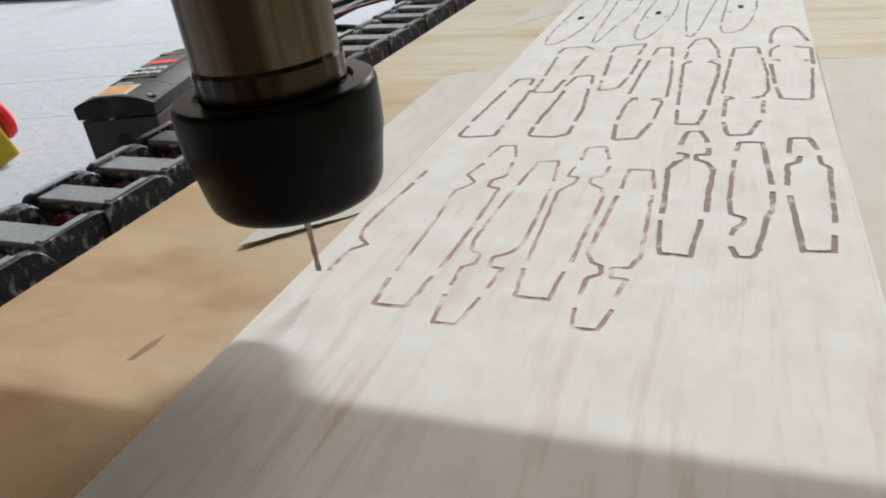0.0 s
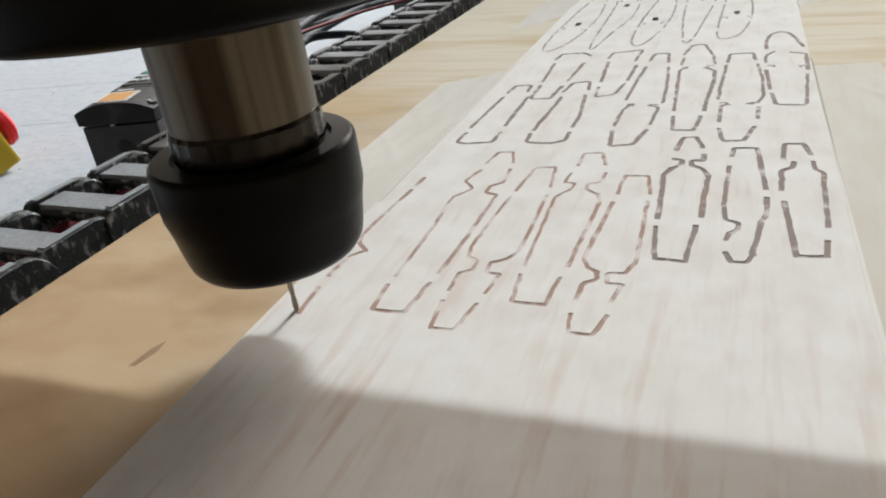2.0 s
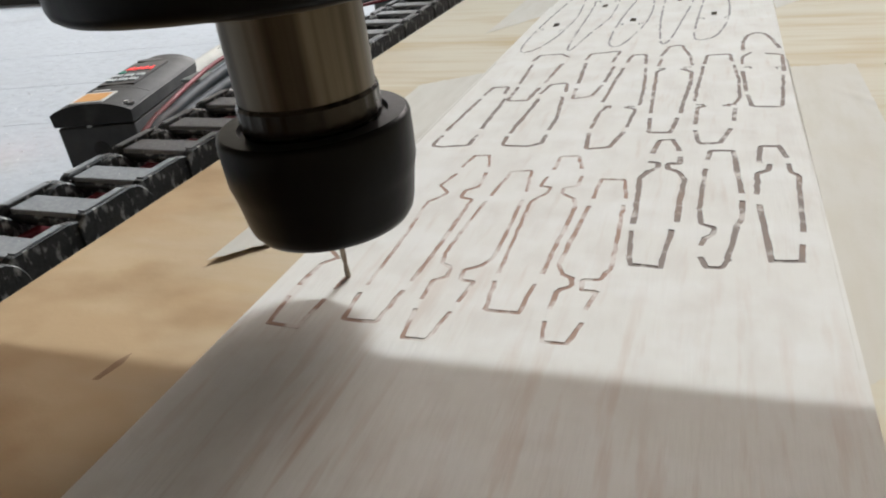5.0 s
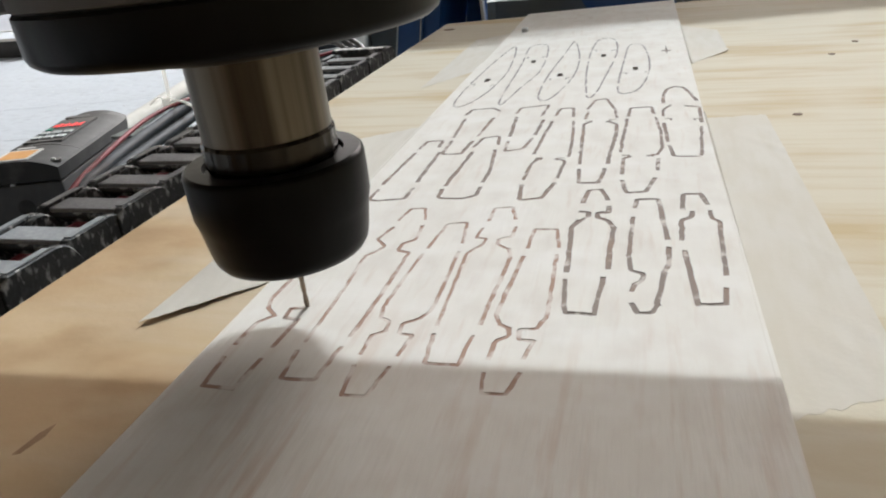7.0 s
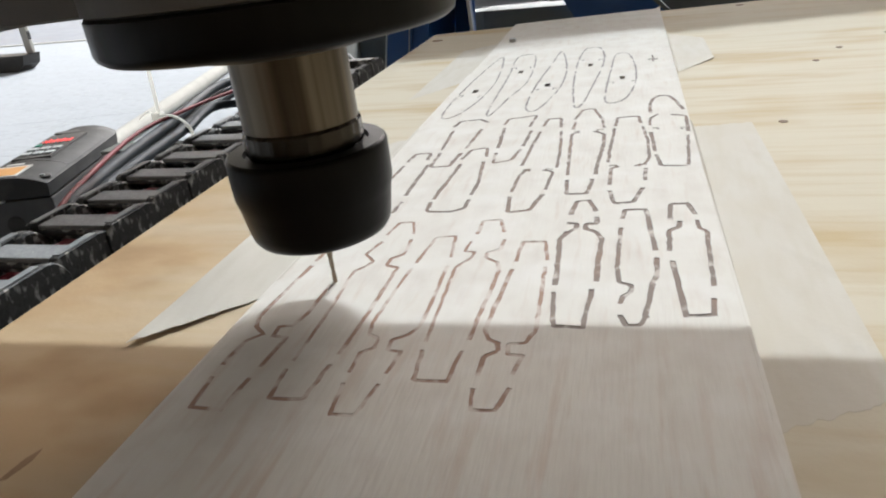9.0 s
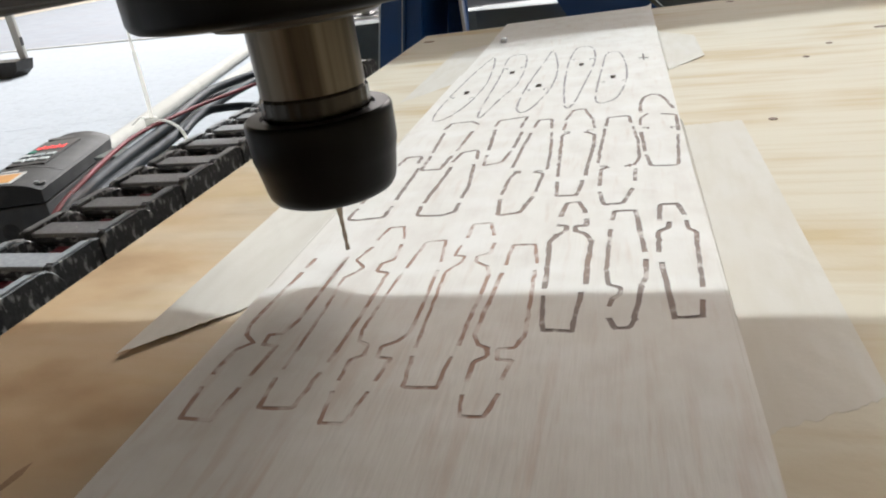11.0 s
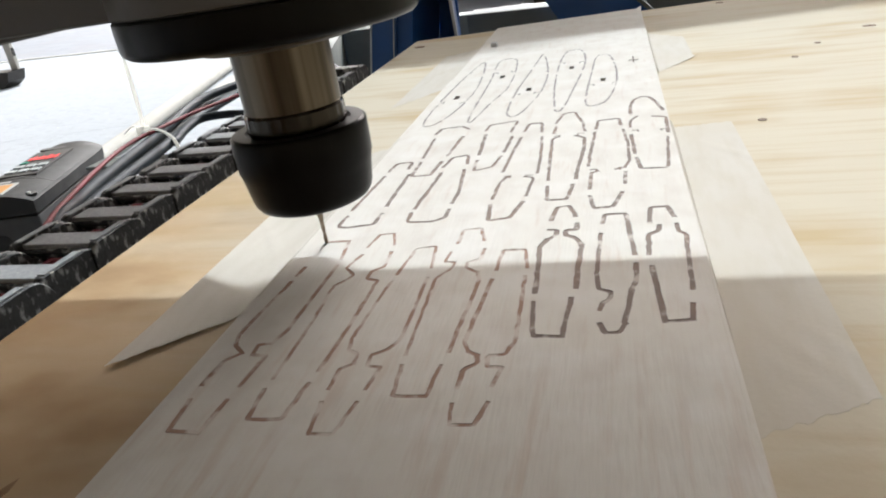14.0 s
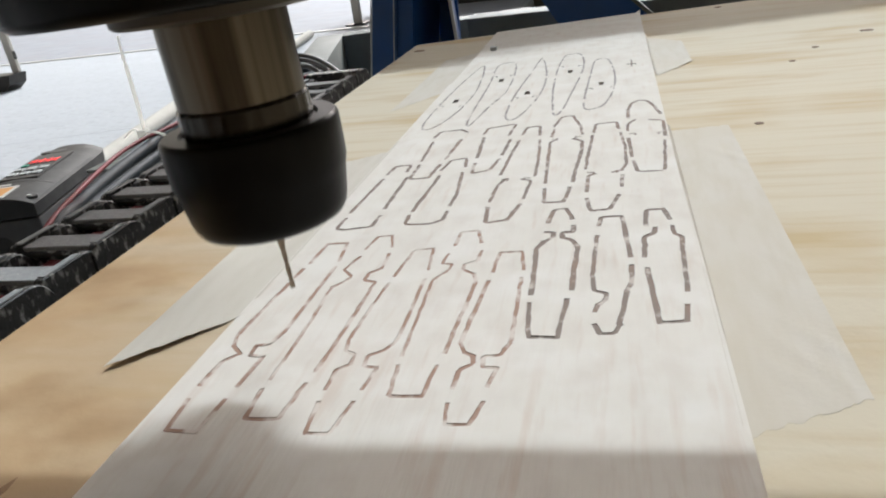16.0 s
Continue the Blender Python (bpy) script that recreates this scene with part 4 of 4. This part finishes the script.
# ---- inverter ----
def inverter():
    th = thing("inverter", "charcoal plastic motor inverter with keypad and red display", "inverter")
    x0, x1, y0, y1 = -0.621, -0.523, 0.612, 0.837
    th.matrix_basis = pose(x0 - 0.004, y0 - 0.004, 0) @ pose(0, 0, 0, 0, 0, 17.0) @ pose(-x0, -y0, 0)
    base = TABLE_Z
    part("housing", box(bmesh.new(), x0 + 0.003, x1 - 0.003, y0 + 0.003, y1 - 0.003, base, -0.1572, 0.002), CASE_DARK, th,
         "black lower housing")
    # arched lid
    def lid_z(u):
        return -0.1405 + 0.0105 * (1 - abs(2 * u - 1) ** 2.4)
    bm = bmesh.new()
    n = 16
    prof = [(x0 + (x1 - x0) * k / n, lid_z(k / n)) for k in range(n + 1)] + [(x1 - 0.001, -0.1545), (x0 + 0.001, -0.1545)]
    rings = []
    for y, s, h in ((y0, 0.985, 1.0), (y0 + 0.004, 1.0, 1.0), (y1 - 0.020, 1.0, 1.0), (y1 + 0.005, 0.80, 0.98), (y1 + 0.009, 0.78, 0.80)):
        c = (x0 + x1) / 2
        rings.append([bm.verts.new((c + (x - c) * s, y, -0.1545 + (z + 0.1545) * h)) for x, z in prof])
    for a, b in zip(rings, rings[1:]):
        for k in range(len(prof)):
            bm.faces.new((a[k], a[(k + 1) % len(prof)], b[(k + 1) % len(prof)], b[k]))
    bm.faces.new(rings[0][::-1])
    bm.faces.new(rings[-1])
    lid = part("lid", bm, CASE, th, "arched charcoal lid", smooth=True)
    def on(x, y, lift=0.0):
        return (x, y, lid_z((x - x0) / (x1 - x0)) + lift)
    # small pale dot in the gap below the lid
    part("latch_glint", box(bmesh.new(), -0.581, -0.5765, y0 - 0.0004, y0 + 0.004, -0.1571, -0.1549, 0.0004), PALE, th, "small pale dot under the lid")
    # pale disc in the recess stands in for a white highlight
    bm = lathe(bmesh.new(), [(0.0026, -0.004), (0.0026, 0.0018), (0.0016, 0.0024)], 16)
    bmesh.ops.transform(bm, matrix=pose(-0.5335, 0.6265, on(-0.5335, 0.6265)[2]), verts=bm.verts)
    part("screw", bm, PALE, lid, "screw head, pale to imitate its white highlight", smooth=True)
    # keypad panel with display and keys
    panel = part("keypad", box(bmesh.new(), -0.596, -0.550, 0.688, 0.796, -0.1325, -0.1292, 0.0005), CASE_DARK, th, "dark keypad panel")
    part("display", box(bmesh.new(), -0.592, -0.554, 0.750, 0.775, -0.1291, -0.1287), CASE_DARK, panel)
    for k in range(4):
        x = -0.590 + k * 0.0092
        bm = box(bmesh.new(), x, x + 0.0068, 0.755, 0.757, -0.1286, -0.1283)
        box(bm, x + 0.0052, x + 0.0068, 0.755, 0.770, -0.1286, -0.1283)
        box(bm, x, x + 0.0068, 0.7615, 0.7635, -0.1286, -0.1283)
        part("digit", bm, LED, panel, "glowing red digit")
    part("key", box(bmesh.new(), -0.5925, -0.5845, 0.7385, 0.7475, -0.1291, -0.1276, 0.0012), KEY_GREEN, panel, "green run key")
    for r in range(2):
        for c in range(3):
            x, y = -0.5925 + c * 0.0145, 0.7200 - r * 0.0195
            part("key", box(bmesh.new(), x, x + 0.0105, y, y + 0.0120, -0.1291, -0.1276, 0.0014), KEY_GREY, panel, "grey rubber key")
    plate = part("warning_label", box(bmesh.new(), -0.5965, -0.5565, 0.618, 0.658, -0.1320, -0.1296), PALE, th, "pale label with an orange field")
    part("orange_field", box(bmesh.new(), -0.5925, -0.5600, 0.6215, 0.6535, -0.1298, -0.12935), ORANGE, plate, "orange printed field")
    part("rating_label", box(bmesh.new(), -0.590, -0.570, 0.663, 0.668, -0.1315, -0.1294), PALE, th, "small pale label")
    for x, y, rx, ry in ((-0.532, 0.628, 0.006, 0.007), (-0.583, 0.813, 0.017, 0.008)):
        bm = lathe(bmesh.new(), [(1.0, -0.02), (1.0, 0.0008), (0.9, 0.001)], 24)
        bmesh.ops.transform(bm, matrix=pose(x, y, on(x, y)[2] - (0.0005 if y > 0.7 else 0.0)) @ Matrix.Diagonal((rx, ry, 1, 1)), verts=bm.verts)
        part("screw_recess", bm, CASE_DARK, lid, "dark screw recess")
    n = 16
    bm = bmesh.new()
    for k in range(n):
        u = 0.02 + 0.96 * k / n, 0.02 + 0.96 * (k + 1) / n
        (xa, za), (xb, zb) = [(x0 + (x1 - x0) * v, lid_z(v)) for v in u]
        vs = [bm.verts.new(p) for p in ((xa, 0.6765, za - 0.002), (xb, 0.6765, zb - 0.002), (xb, 0.6765, zb + 0.0003), (xa, 0.6765, za + 0.0003),
                                        (xa, 0.6777, za - 0.002), (xb, 0.6777, zb - 0.002), (xb, 0.6777, zb + 0.0003), (xa, 0.6777, za + 0.0003))]
        for f in ((0, 1, 2, 3), (7, 6, 5, 4), (3, 2, 6, 7), (1, 0, 4, 5)):
            bm.faces.new([vs[q] for q in f])
    part("seam", bm, CASE_DARK, lid)
    for x in (x0 + 0.0022, x1 - 0.0038):
        part("edge_strip", box(bmesh.new(), x, x + 0.0016, y0 + 0.006, y1 - 0.042, -0.1412, -0.1388, 0.0004), CASE, lid, "worn lid edge")
    bm = lathe(bmesh.new(), [(0.010, 0.0), (0.010, 0.001), (0.0085, 0.0013)], 28)
    bmesh.ops.transform(bm, matrix=pose(-0.573, y0 + 0.0035, -0.185, 90, 0, 0), verts=bm.verts)
    part("knockout", bm, CASE, th)
    for k in range(5):
        z = -0.172 - k * 0.014
        part("vent_slot", box(bmesh.new(), x1 - 0.004, x1 - 0.0022, y0 + 0.03, y1 - 0.03, z - 0.004, z), CASE, th)
    return th


inverter()


# ---- emergency stop ----
def emergency_stop():
    th = thing("emergency_stop", "yellow emergency stop box with a red mushroom button", "emergency stop")
    m = pose(-0.911, 0.650, TABLE_Z + 0.0447, 0, 0, 80) @ pose(0, 0, 0, 0, 75, 0)
    th.matrix_basis = m
    part("box", box(bmesh.new(), -0.046, 0.046, -0.046, 0.046, -0.004, 0.040, 0.005), YELLOW, th, "yellow plastic lid")
    part("base", box(bmesh.new(), -0.045, 0.045, -0.045, 0.045, -0.018, -0.0045, 0.003), CASE_DARK, th, "black plastic base")
    part("collar", lathe(bmesh.new(), [(0.014, 0.0395), (0.014, 0.049), (0.012, 0.050)], 32), CASE_DARK, th, smooth=True)
    part("button", lathe(bmesh.new(), [(0.012, 0.0498), (0.033, 0.0505), (0.036, 0.056), (0.0345, 0.064), (0.027, 0.070), (0.009, 0.0725)], 40),
         RED_PLASTIC, th, "red mushroom button", smooth=True)
    return th


emergency_stop()

# ---- far machine parts ----
def post(name, label, x0, x1, y0, y1, z0, z1, mat, turn=None, category="post", bevel=0.003):
    return tagged(part(name, box(bmesh.new(), x0, x1, y0, y1, z0, z1, bevel, turn), mat, smooth=True), label, category)


def flared(k):
    """A lean in x that grows with height, about the level of the bed."""
    return Matrix(((1, 0, k, 0.08 * k), (0, 1, 0, 0), (0, 0, 1, 0), (0, 0, 0, 1)))


blue = thing("machine_leg", "blue painted steel channel leg of the machine", "machine leg")
part("flange", box(bmesh.new(), -0.244, -0.2125, 0.985, 0.998, -1.0, 0.35, 0.0015, flared(0.17)), BLUE, blue)
part("fold", box(bmesh.new(), -0.2122, -0.2095, 0.982, 1.0, -1.0, 0.35, 0.001, flared(0.15)), BLUE, blue)
part("return_plate", box(bmesh.new(), -0.2092, -0.1865, 0.992, 1.004, -1.0, 0.35, 0.001, flared(0.14)), BLUE, blue)
part("web", box(bmesh.new(), -0.2092, -0.1865, 1.0045, 1.16, -1.0, 0.35, 0.001, flared(0.14)), BLUE, blue)
part("inner_web", prism(bmesh.new(), [(-0.1312, 1.0285), (-0.1278, 1.0285), (-0.1535, 1.16), (-0.157, 1.16)], -1.0, 0.35, flared(-0.06)), BLUE, blue)
part("back_plate", box(bmesh.new(), -0.186, -0.154, 1.161, 1.17, -1.0, 0.35, 0.001, flared(0.03)), BLUE, blue)
part("inner_edge", box(bmesh.new(), -0.1315, -0.1272, 1.02, 1.028, -1.0, 0.35, 0.001, flared(-0.06)), PALE, blue, "worn pale inner edge")
# thin pale lines down the left edge and the fold
for x, k in ((-0.2442, 0.17), (-0.2108, 0.15)):
    part("worn_edge", box(bmesh.new(), x - 0.0006, x + 0.0006, 0.9806, 0.9835 if x > -0.22 else 0.9845, -0.6, 0.35, 0.0, flared(k)), PALE, blue, "thin pale line along the edge")

post("cross_rail", "grey painted steel cross rail behind the spoilboard", -0.1205, 0.9, 1.06, 1.115, -0.16, -0.046, FRAME_GREY, None, "cross rail")
brace = thing("diagonal_brace", "blue painted diagonal steel brace of the machine", "brace")
part("plate", prism(bmesh.new(), [(-0.03, 0.0), (0.018, -0.075), (0.15, -0.085), (0.06, 0.0), (0.0, 0.35), (-0.10, 0.35)], 0, 0.012,
                    pose(0, 1.045, 0.0, 90, 0, 0)), BLUE, brace)
part("lip", prism(bmesh.new(), [(0.0605, 0.0), (0.1505, -0.085), (0.158, -0.085), (0.067, 0.0), (0.01, 0.35), (0.002, 0.35)], -0.002, 0.016,
                  pose(0, 1.045, 0.0, 90, 0, 0)), FRAME_GREY, brace)
CORNER = pose(-0.462, 1.455, 0, 0, 0, 15)
post("frame_tube", "grey green square steel tube running away beside the leg", -0.058, 0.0, -0.40, 0.06, -0.21, -0.100, FRAME_GREY,
     CORNER, "steel tube")
post("frame_tube", "grey green square steel tube across the machine frame", 0.001, 0.40, 0.0, 0.06, -0.21, -0.099, FRAME_GREY, CORNER, "steel tube")
bm = box(bmesh.new(), -1.0, 6.0, 3.4, 3.45, -1.0, 0.3)
tagged(part("wall_north", bm, DARK), "dark partition wall of the workshop", "wall", kind="structure")

# unseen walls, added and toned to steer the ambient light
for name, b, label in (("wall_south", (-5.0, 6.0, -2.6, -2.5, -1.0, 3.2), "unseen brown wall added behind the machine to steer bounced light"),
                       ("wall_west", (-5.1, -5.0, -2.6, 12.1, -1.0, 3.2), "unseen side wall added to steer bounced light"),
                       ("wall_east", (6.0, 6.1, -2.6, 12.1, -1.0, 3.2), "unseen side wall added to steer bounced light")):
    tagged(part(name, box(bmesh.new(), *b), WALL if name == "wall_west" else DARK_WALL), label, "wall", kind="structure")

# ceiling out of view, added to even out sky light along the board
tagged(part("ceiling", box(bmesh.new(), -5.1, 6.1, -2.6, 5.0, 3.205, 3.3), CEILING), "unseen pale ceiling added to cut sky light from above", "ceiling", kind="structure")

# unseen far wall with a ribbon window, added to hold the strip lamp
upper = tagged(new("wall_far"), "unseen wall band with ribbon window, added around the strip lamp", "wall", kind="structure")
for name, b in (("sill_band", (-5.0, 6.0, WINDOW_Z - 0.60, WINDOW_Z - 0.12)), ("head_band", (-5.0, 6.0, WINDOW_Z + 0.12, WINDOW_Z + 0.60)),
                ("pier", (-5.0, -1.6, WINDOW_Z - 0.1198, WINDOW_Z + 0.1198)), ("pier", (1.6, 6.0, WINDOW_Z - 0.1198, WINDOW_Z + 0.1198)),
                ("column", (-5.0, -4.7, -1.0, WINDOW_Z - 0.6002)), ("column", (5.7, 6.0, -1.0, WINDOW_Z - 0.6002))):
    part(name, box(bmesh.new(), b[0], b[1], WINDOW_Y + 0.03, WINDOW_Y + 0.15, b[2], b[3]), WALL, upper)

# thin posts standing on the platform, and a dark bar lying before one of them
leg = thing("post_stand", "thin white post with a dark chip beside a steel bar", "post")
part("post", box(bmesh.new(), -1.985, -1.957, 2.175, 2.19, -0.1945, 0.07, 0.003, None), WHITE_PVC, leg)
part("chip", box(bmesh.new(), -1.9572, -1.9560, 2.176, 2.189, -0.150, -0.122, 0.0), CASE_DARK, leg, "dark chipped patch")
stand = thing("post_stand", "thin white post standing on the platform", "post")
part("post", box(bmesh.new(), -0.992, -0.960, 3.0, 3.03, TABLE_Z + 0.01, 0.3, 0.003), WHITE_PVC, stand)
part("foot_plate", box(bmesh.new(), -1.02, -0.935, 2.97, 3.06, TABLE_Z, TABLE_Z + 0.0098, 0.002), CASE_DARK, stand, "dark foot plate")
foot = thing("floor_bar", "dark grey steel bar lying on the platform", "bar")
part("bar", prism(bmesh.new(), [(-4.0, TABLE_Z), (-1.995, TABLE_Z), (-1.962, -0.228), (-1.950, -0.195), (-4.0, -0.195)], -2.20, -2.12, pose(0, 0, 0, 90, 0, 0)),
     CASE_DARK, foot)
for y, dy in ((1.36, 0.0), (1.06, 0.0), (0.80, 0.0)):
    bm = bmesh.new()
    for k in range(40):
        x = -2.6 + k * 0.05
        box(bm, x, x + 0.0498, -0.0015 + random.uniform(-0.0006, 0.0006), 0.0015 + random.uniform(-0.0006, 0.0006), 0.0, random.uniform(0.0001, 0.0003))
    bmesh.ops.transform(bm, matrix=pose(0, y + 0.30, TABLE_Z, 0, 0, 13), verts=bm.verts)
    tagged(part("seam_filler", bm, TABLE), "raised white filler line along a platform seam", "trim", kind="structure")
bm = box(bmesh.new(), -4.0, -0.6, 2.9, 2.93, TABLE_Z + 0.0005, TABLE_Z + 0.004)
tagged(part("seam_trim", bm, PALE), "dull grey seam strip across the platform", "trim", kind="structure")


# sheet over the far platform, its grey tone standing in for indirect light
bm = box(bmesh.new(), -4.985, -0.28, 2.932, 7.99, TABLE_Z + 0.0005, TABLE_Z + 0.004)
tagged(part("platform_panel", bm, DIM_PAINT), "far platform surface, greyed to imitate its weaker light", "panel", kind="structure")


# ---- everything that moves ----
# seconds, bit tip in millimetres
TIP = [
    (0, 6.6, 127.4, 3.2), (0.3, 6.2, 127.9, 2), (0.4, 6, 128.1, 1.2), (0.5, 6, 128.2, 0.9), (0.6, 5.8, 128.4, -0.4),
    (0.7, 5.7, 128.6, -1.6), (0.8, 5.6, 128.7, -2.1), (1, 5.2, 128.7, -2.8), (1.3, 5.3, 127.4, -2.8), (1.5, 5.3, 124.9, -2.8),
    (1.8, 5.2, 122.2, -2.8), (2, 5.4, 120.4, -2.8), (2.3, 9, 119.7, -2.8), (2.5, 10.6, 119.8, -2.8), (2.8, 11.7, 121.9, -2.8),
    (3, 11.8, 125.6, -2.8), (3.3, 12.2, 128.4, -2.8), (3.4, 12.5, 129.2, -2.4), (3.5, 12.9, 128.9, 2.4), (3.7, 13.8, 130.8, 2.9),
    (4.1, 13.8, 132.2, 2.8), (4.4, 13.6, 132.2, -2.8), (5.1, 13.9, 138, -2.8), (5.8, 14, 143.4, -2.8), (6, 13.7, 142.8, -2.8),
    (6.2, 12.1, 141, -2.8), (6.5, 11.6, 143.2, -2.8), (6.8, 13, 144.6, -2.8), (7, 13.5, 147.8, -2.8), (7.3, 13.7, 149.8, -2.8),
    (7.5, 14.6, 151.7, -2.8), (7.8, 14.9, 153.7, -2.8), (8, 14.9, 156.8, -2.8), (8.3, 15, 160.1, -2.8), (8.5, 15, 162, -2.8),
    (8.8, 15.2, 164.3, -2.8), (9, 15, 166.3, -2.8), (9.2, 15.1, 168.3, -2.8), (10, 15, 175.4, -2.8), (10.75, 14.9, 181.4, -2.8),
    (11, 14.6, 183, 1.8), (11.3, 14.6, 185, 1.8), (11.5, 15, 183.5, 1.6), (12, 15.2, 183, 0), (12.3, 14.5, 183.6, -2.8),
    (12.6, 13.9, 186.9, -2.8), (13, 13.2, 193.4, -2.8), (13.3, 12.7, 195.7, -2.8), (13.6, 9.8, 195.6, -2.8), (14, 6.6, 195.6, -2.8),
    (14.3, 6.2, 192.8, -2.8), (14.6, 6.3, 189.2, -2.8), (14.8, 6, 187, -2.8), (15, 5.7, 185.6, -2.8), (15.3, 7.3, 180.5, 4),
    (15.5, 8.4, 177, 5.5), (15.7, 8.8, 174.5, 10), (16, 16.6, 155.5, 8.6),
]
# seconds, edge of the gantry's shade on the sheet in millimetres
SHADE = [
    (0, 98.5), (0.5, 102.5), (1.5, 105.1), (2.5, 99.5), (3.2, 102), (3.5, 97.9), (3.7, 99.5), (4.4, 108),
    (5.8, 121.5), (6.2, 123.6), (6.5, 127.2), (7, 130), (7.5, 133.1), (8, 137.9), (8.5, 142.3), (9, 149),
    (9.2, 151), (10.2, 161), (11, 163), (11.5, 162.2), (12, 166), (12.5, 173), (13, 177.2), (13.3, 179.1),
    (13.6, 179.2), (14, 179.6), (14.3, 176.9), (14.6, 172.7), (14.8, 169.7), (15, 167.1), (15.3, 156.8), (15.5, 153.5),
    (15.7, 145.9), (15.8, 138.3), (15.9, 127.4), (16, 117.2),
]


def motions():
    walk(router, [(t, pose(x / 1000, y / 1000, z / 1000, 0, -1.5, 0)) for t, x, y, z in TIP])
    walk(gantry, [(t, pose(0, y / 1000 + (WINDOW_Y - y / 1000) * BEAM_Z / WINDOW_Z + 0.0008, 0, 0, 0, 2.6)) for t, y in SHADE])
    for line, t in fresh_cuts:
        walk(line, [(0.0, pose(0, 0, -0.001)), (t - 0.06, pose(0, 0, -0.001)), (t + 0.03, pose(0, 0, 0.00007)), (16.0, pose(0, 0, 0.00007))])


motions()
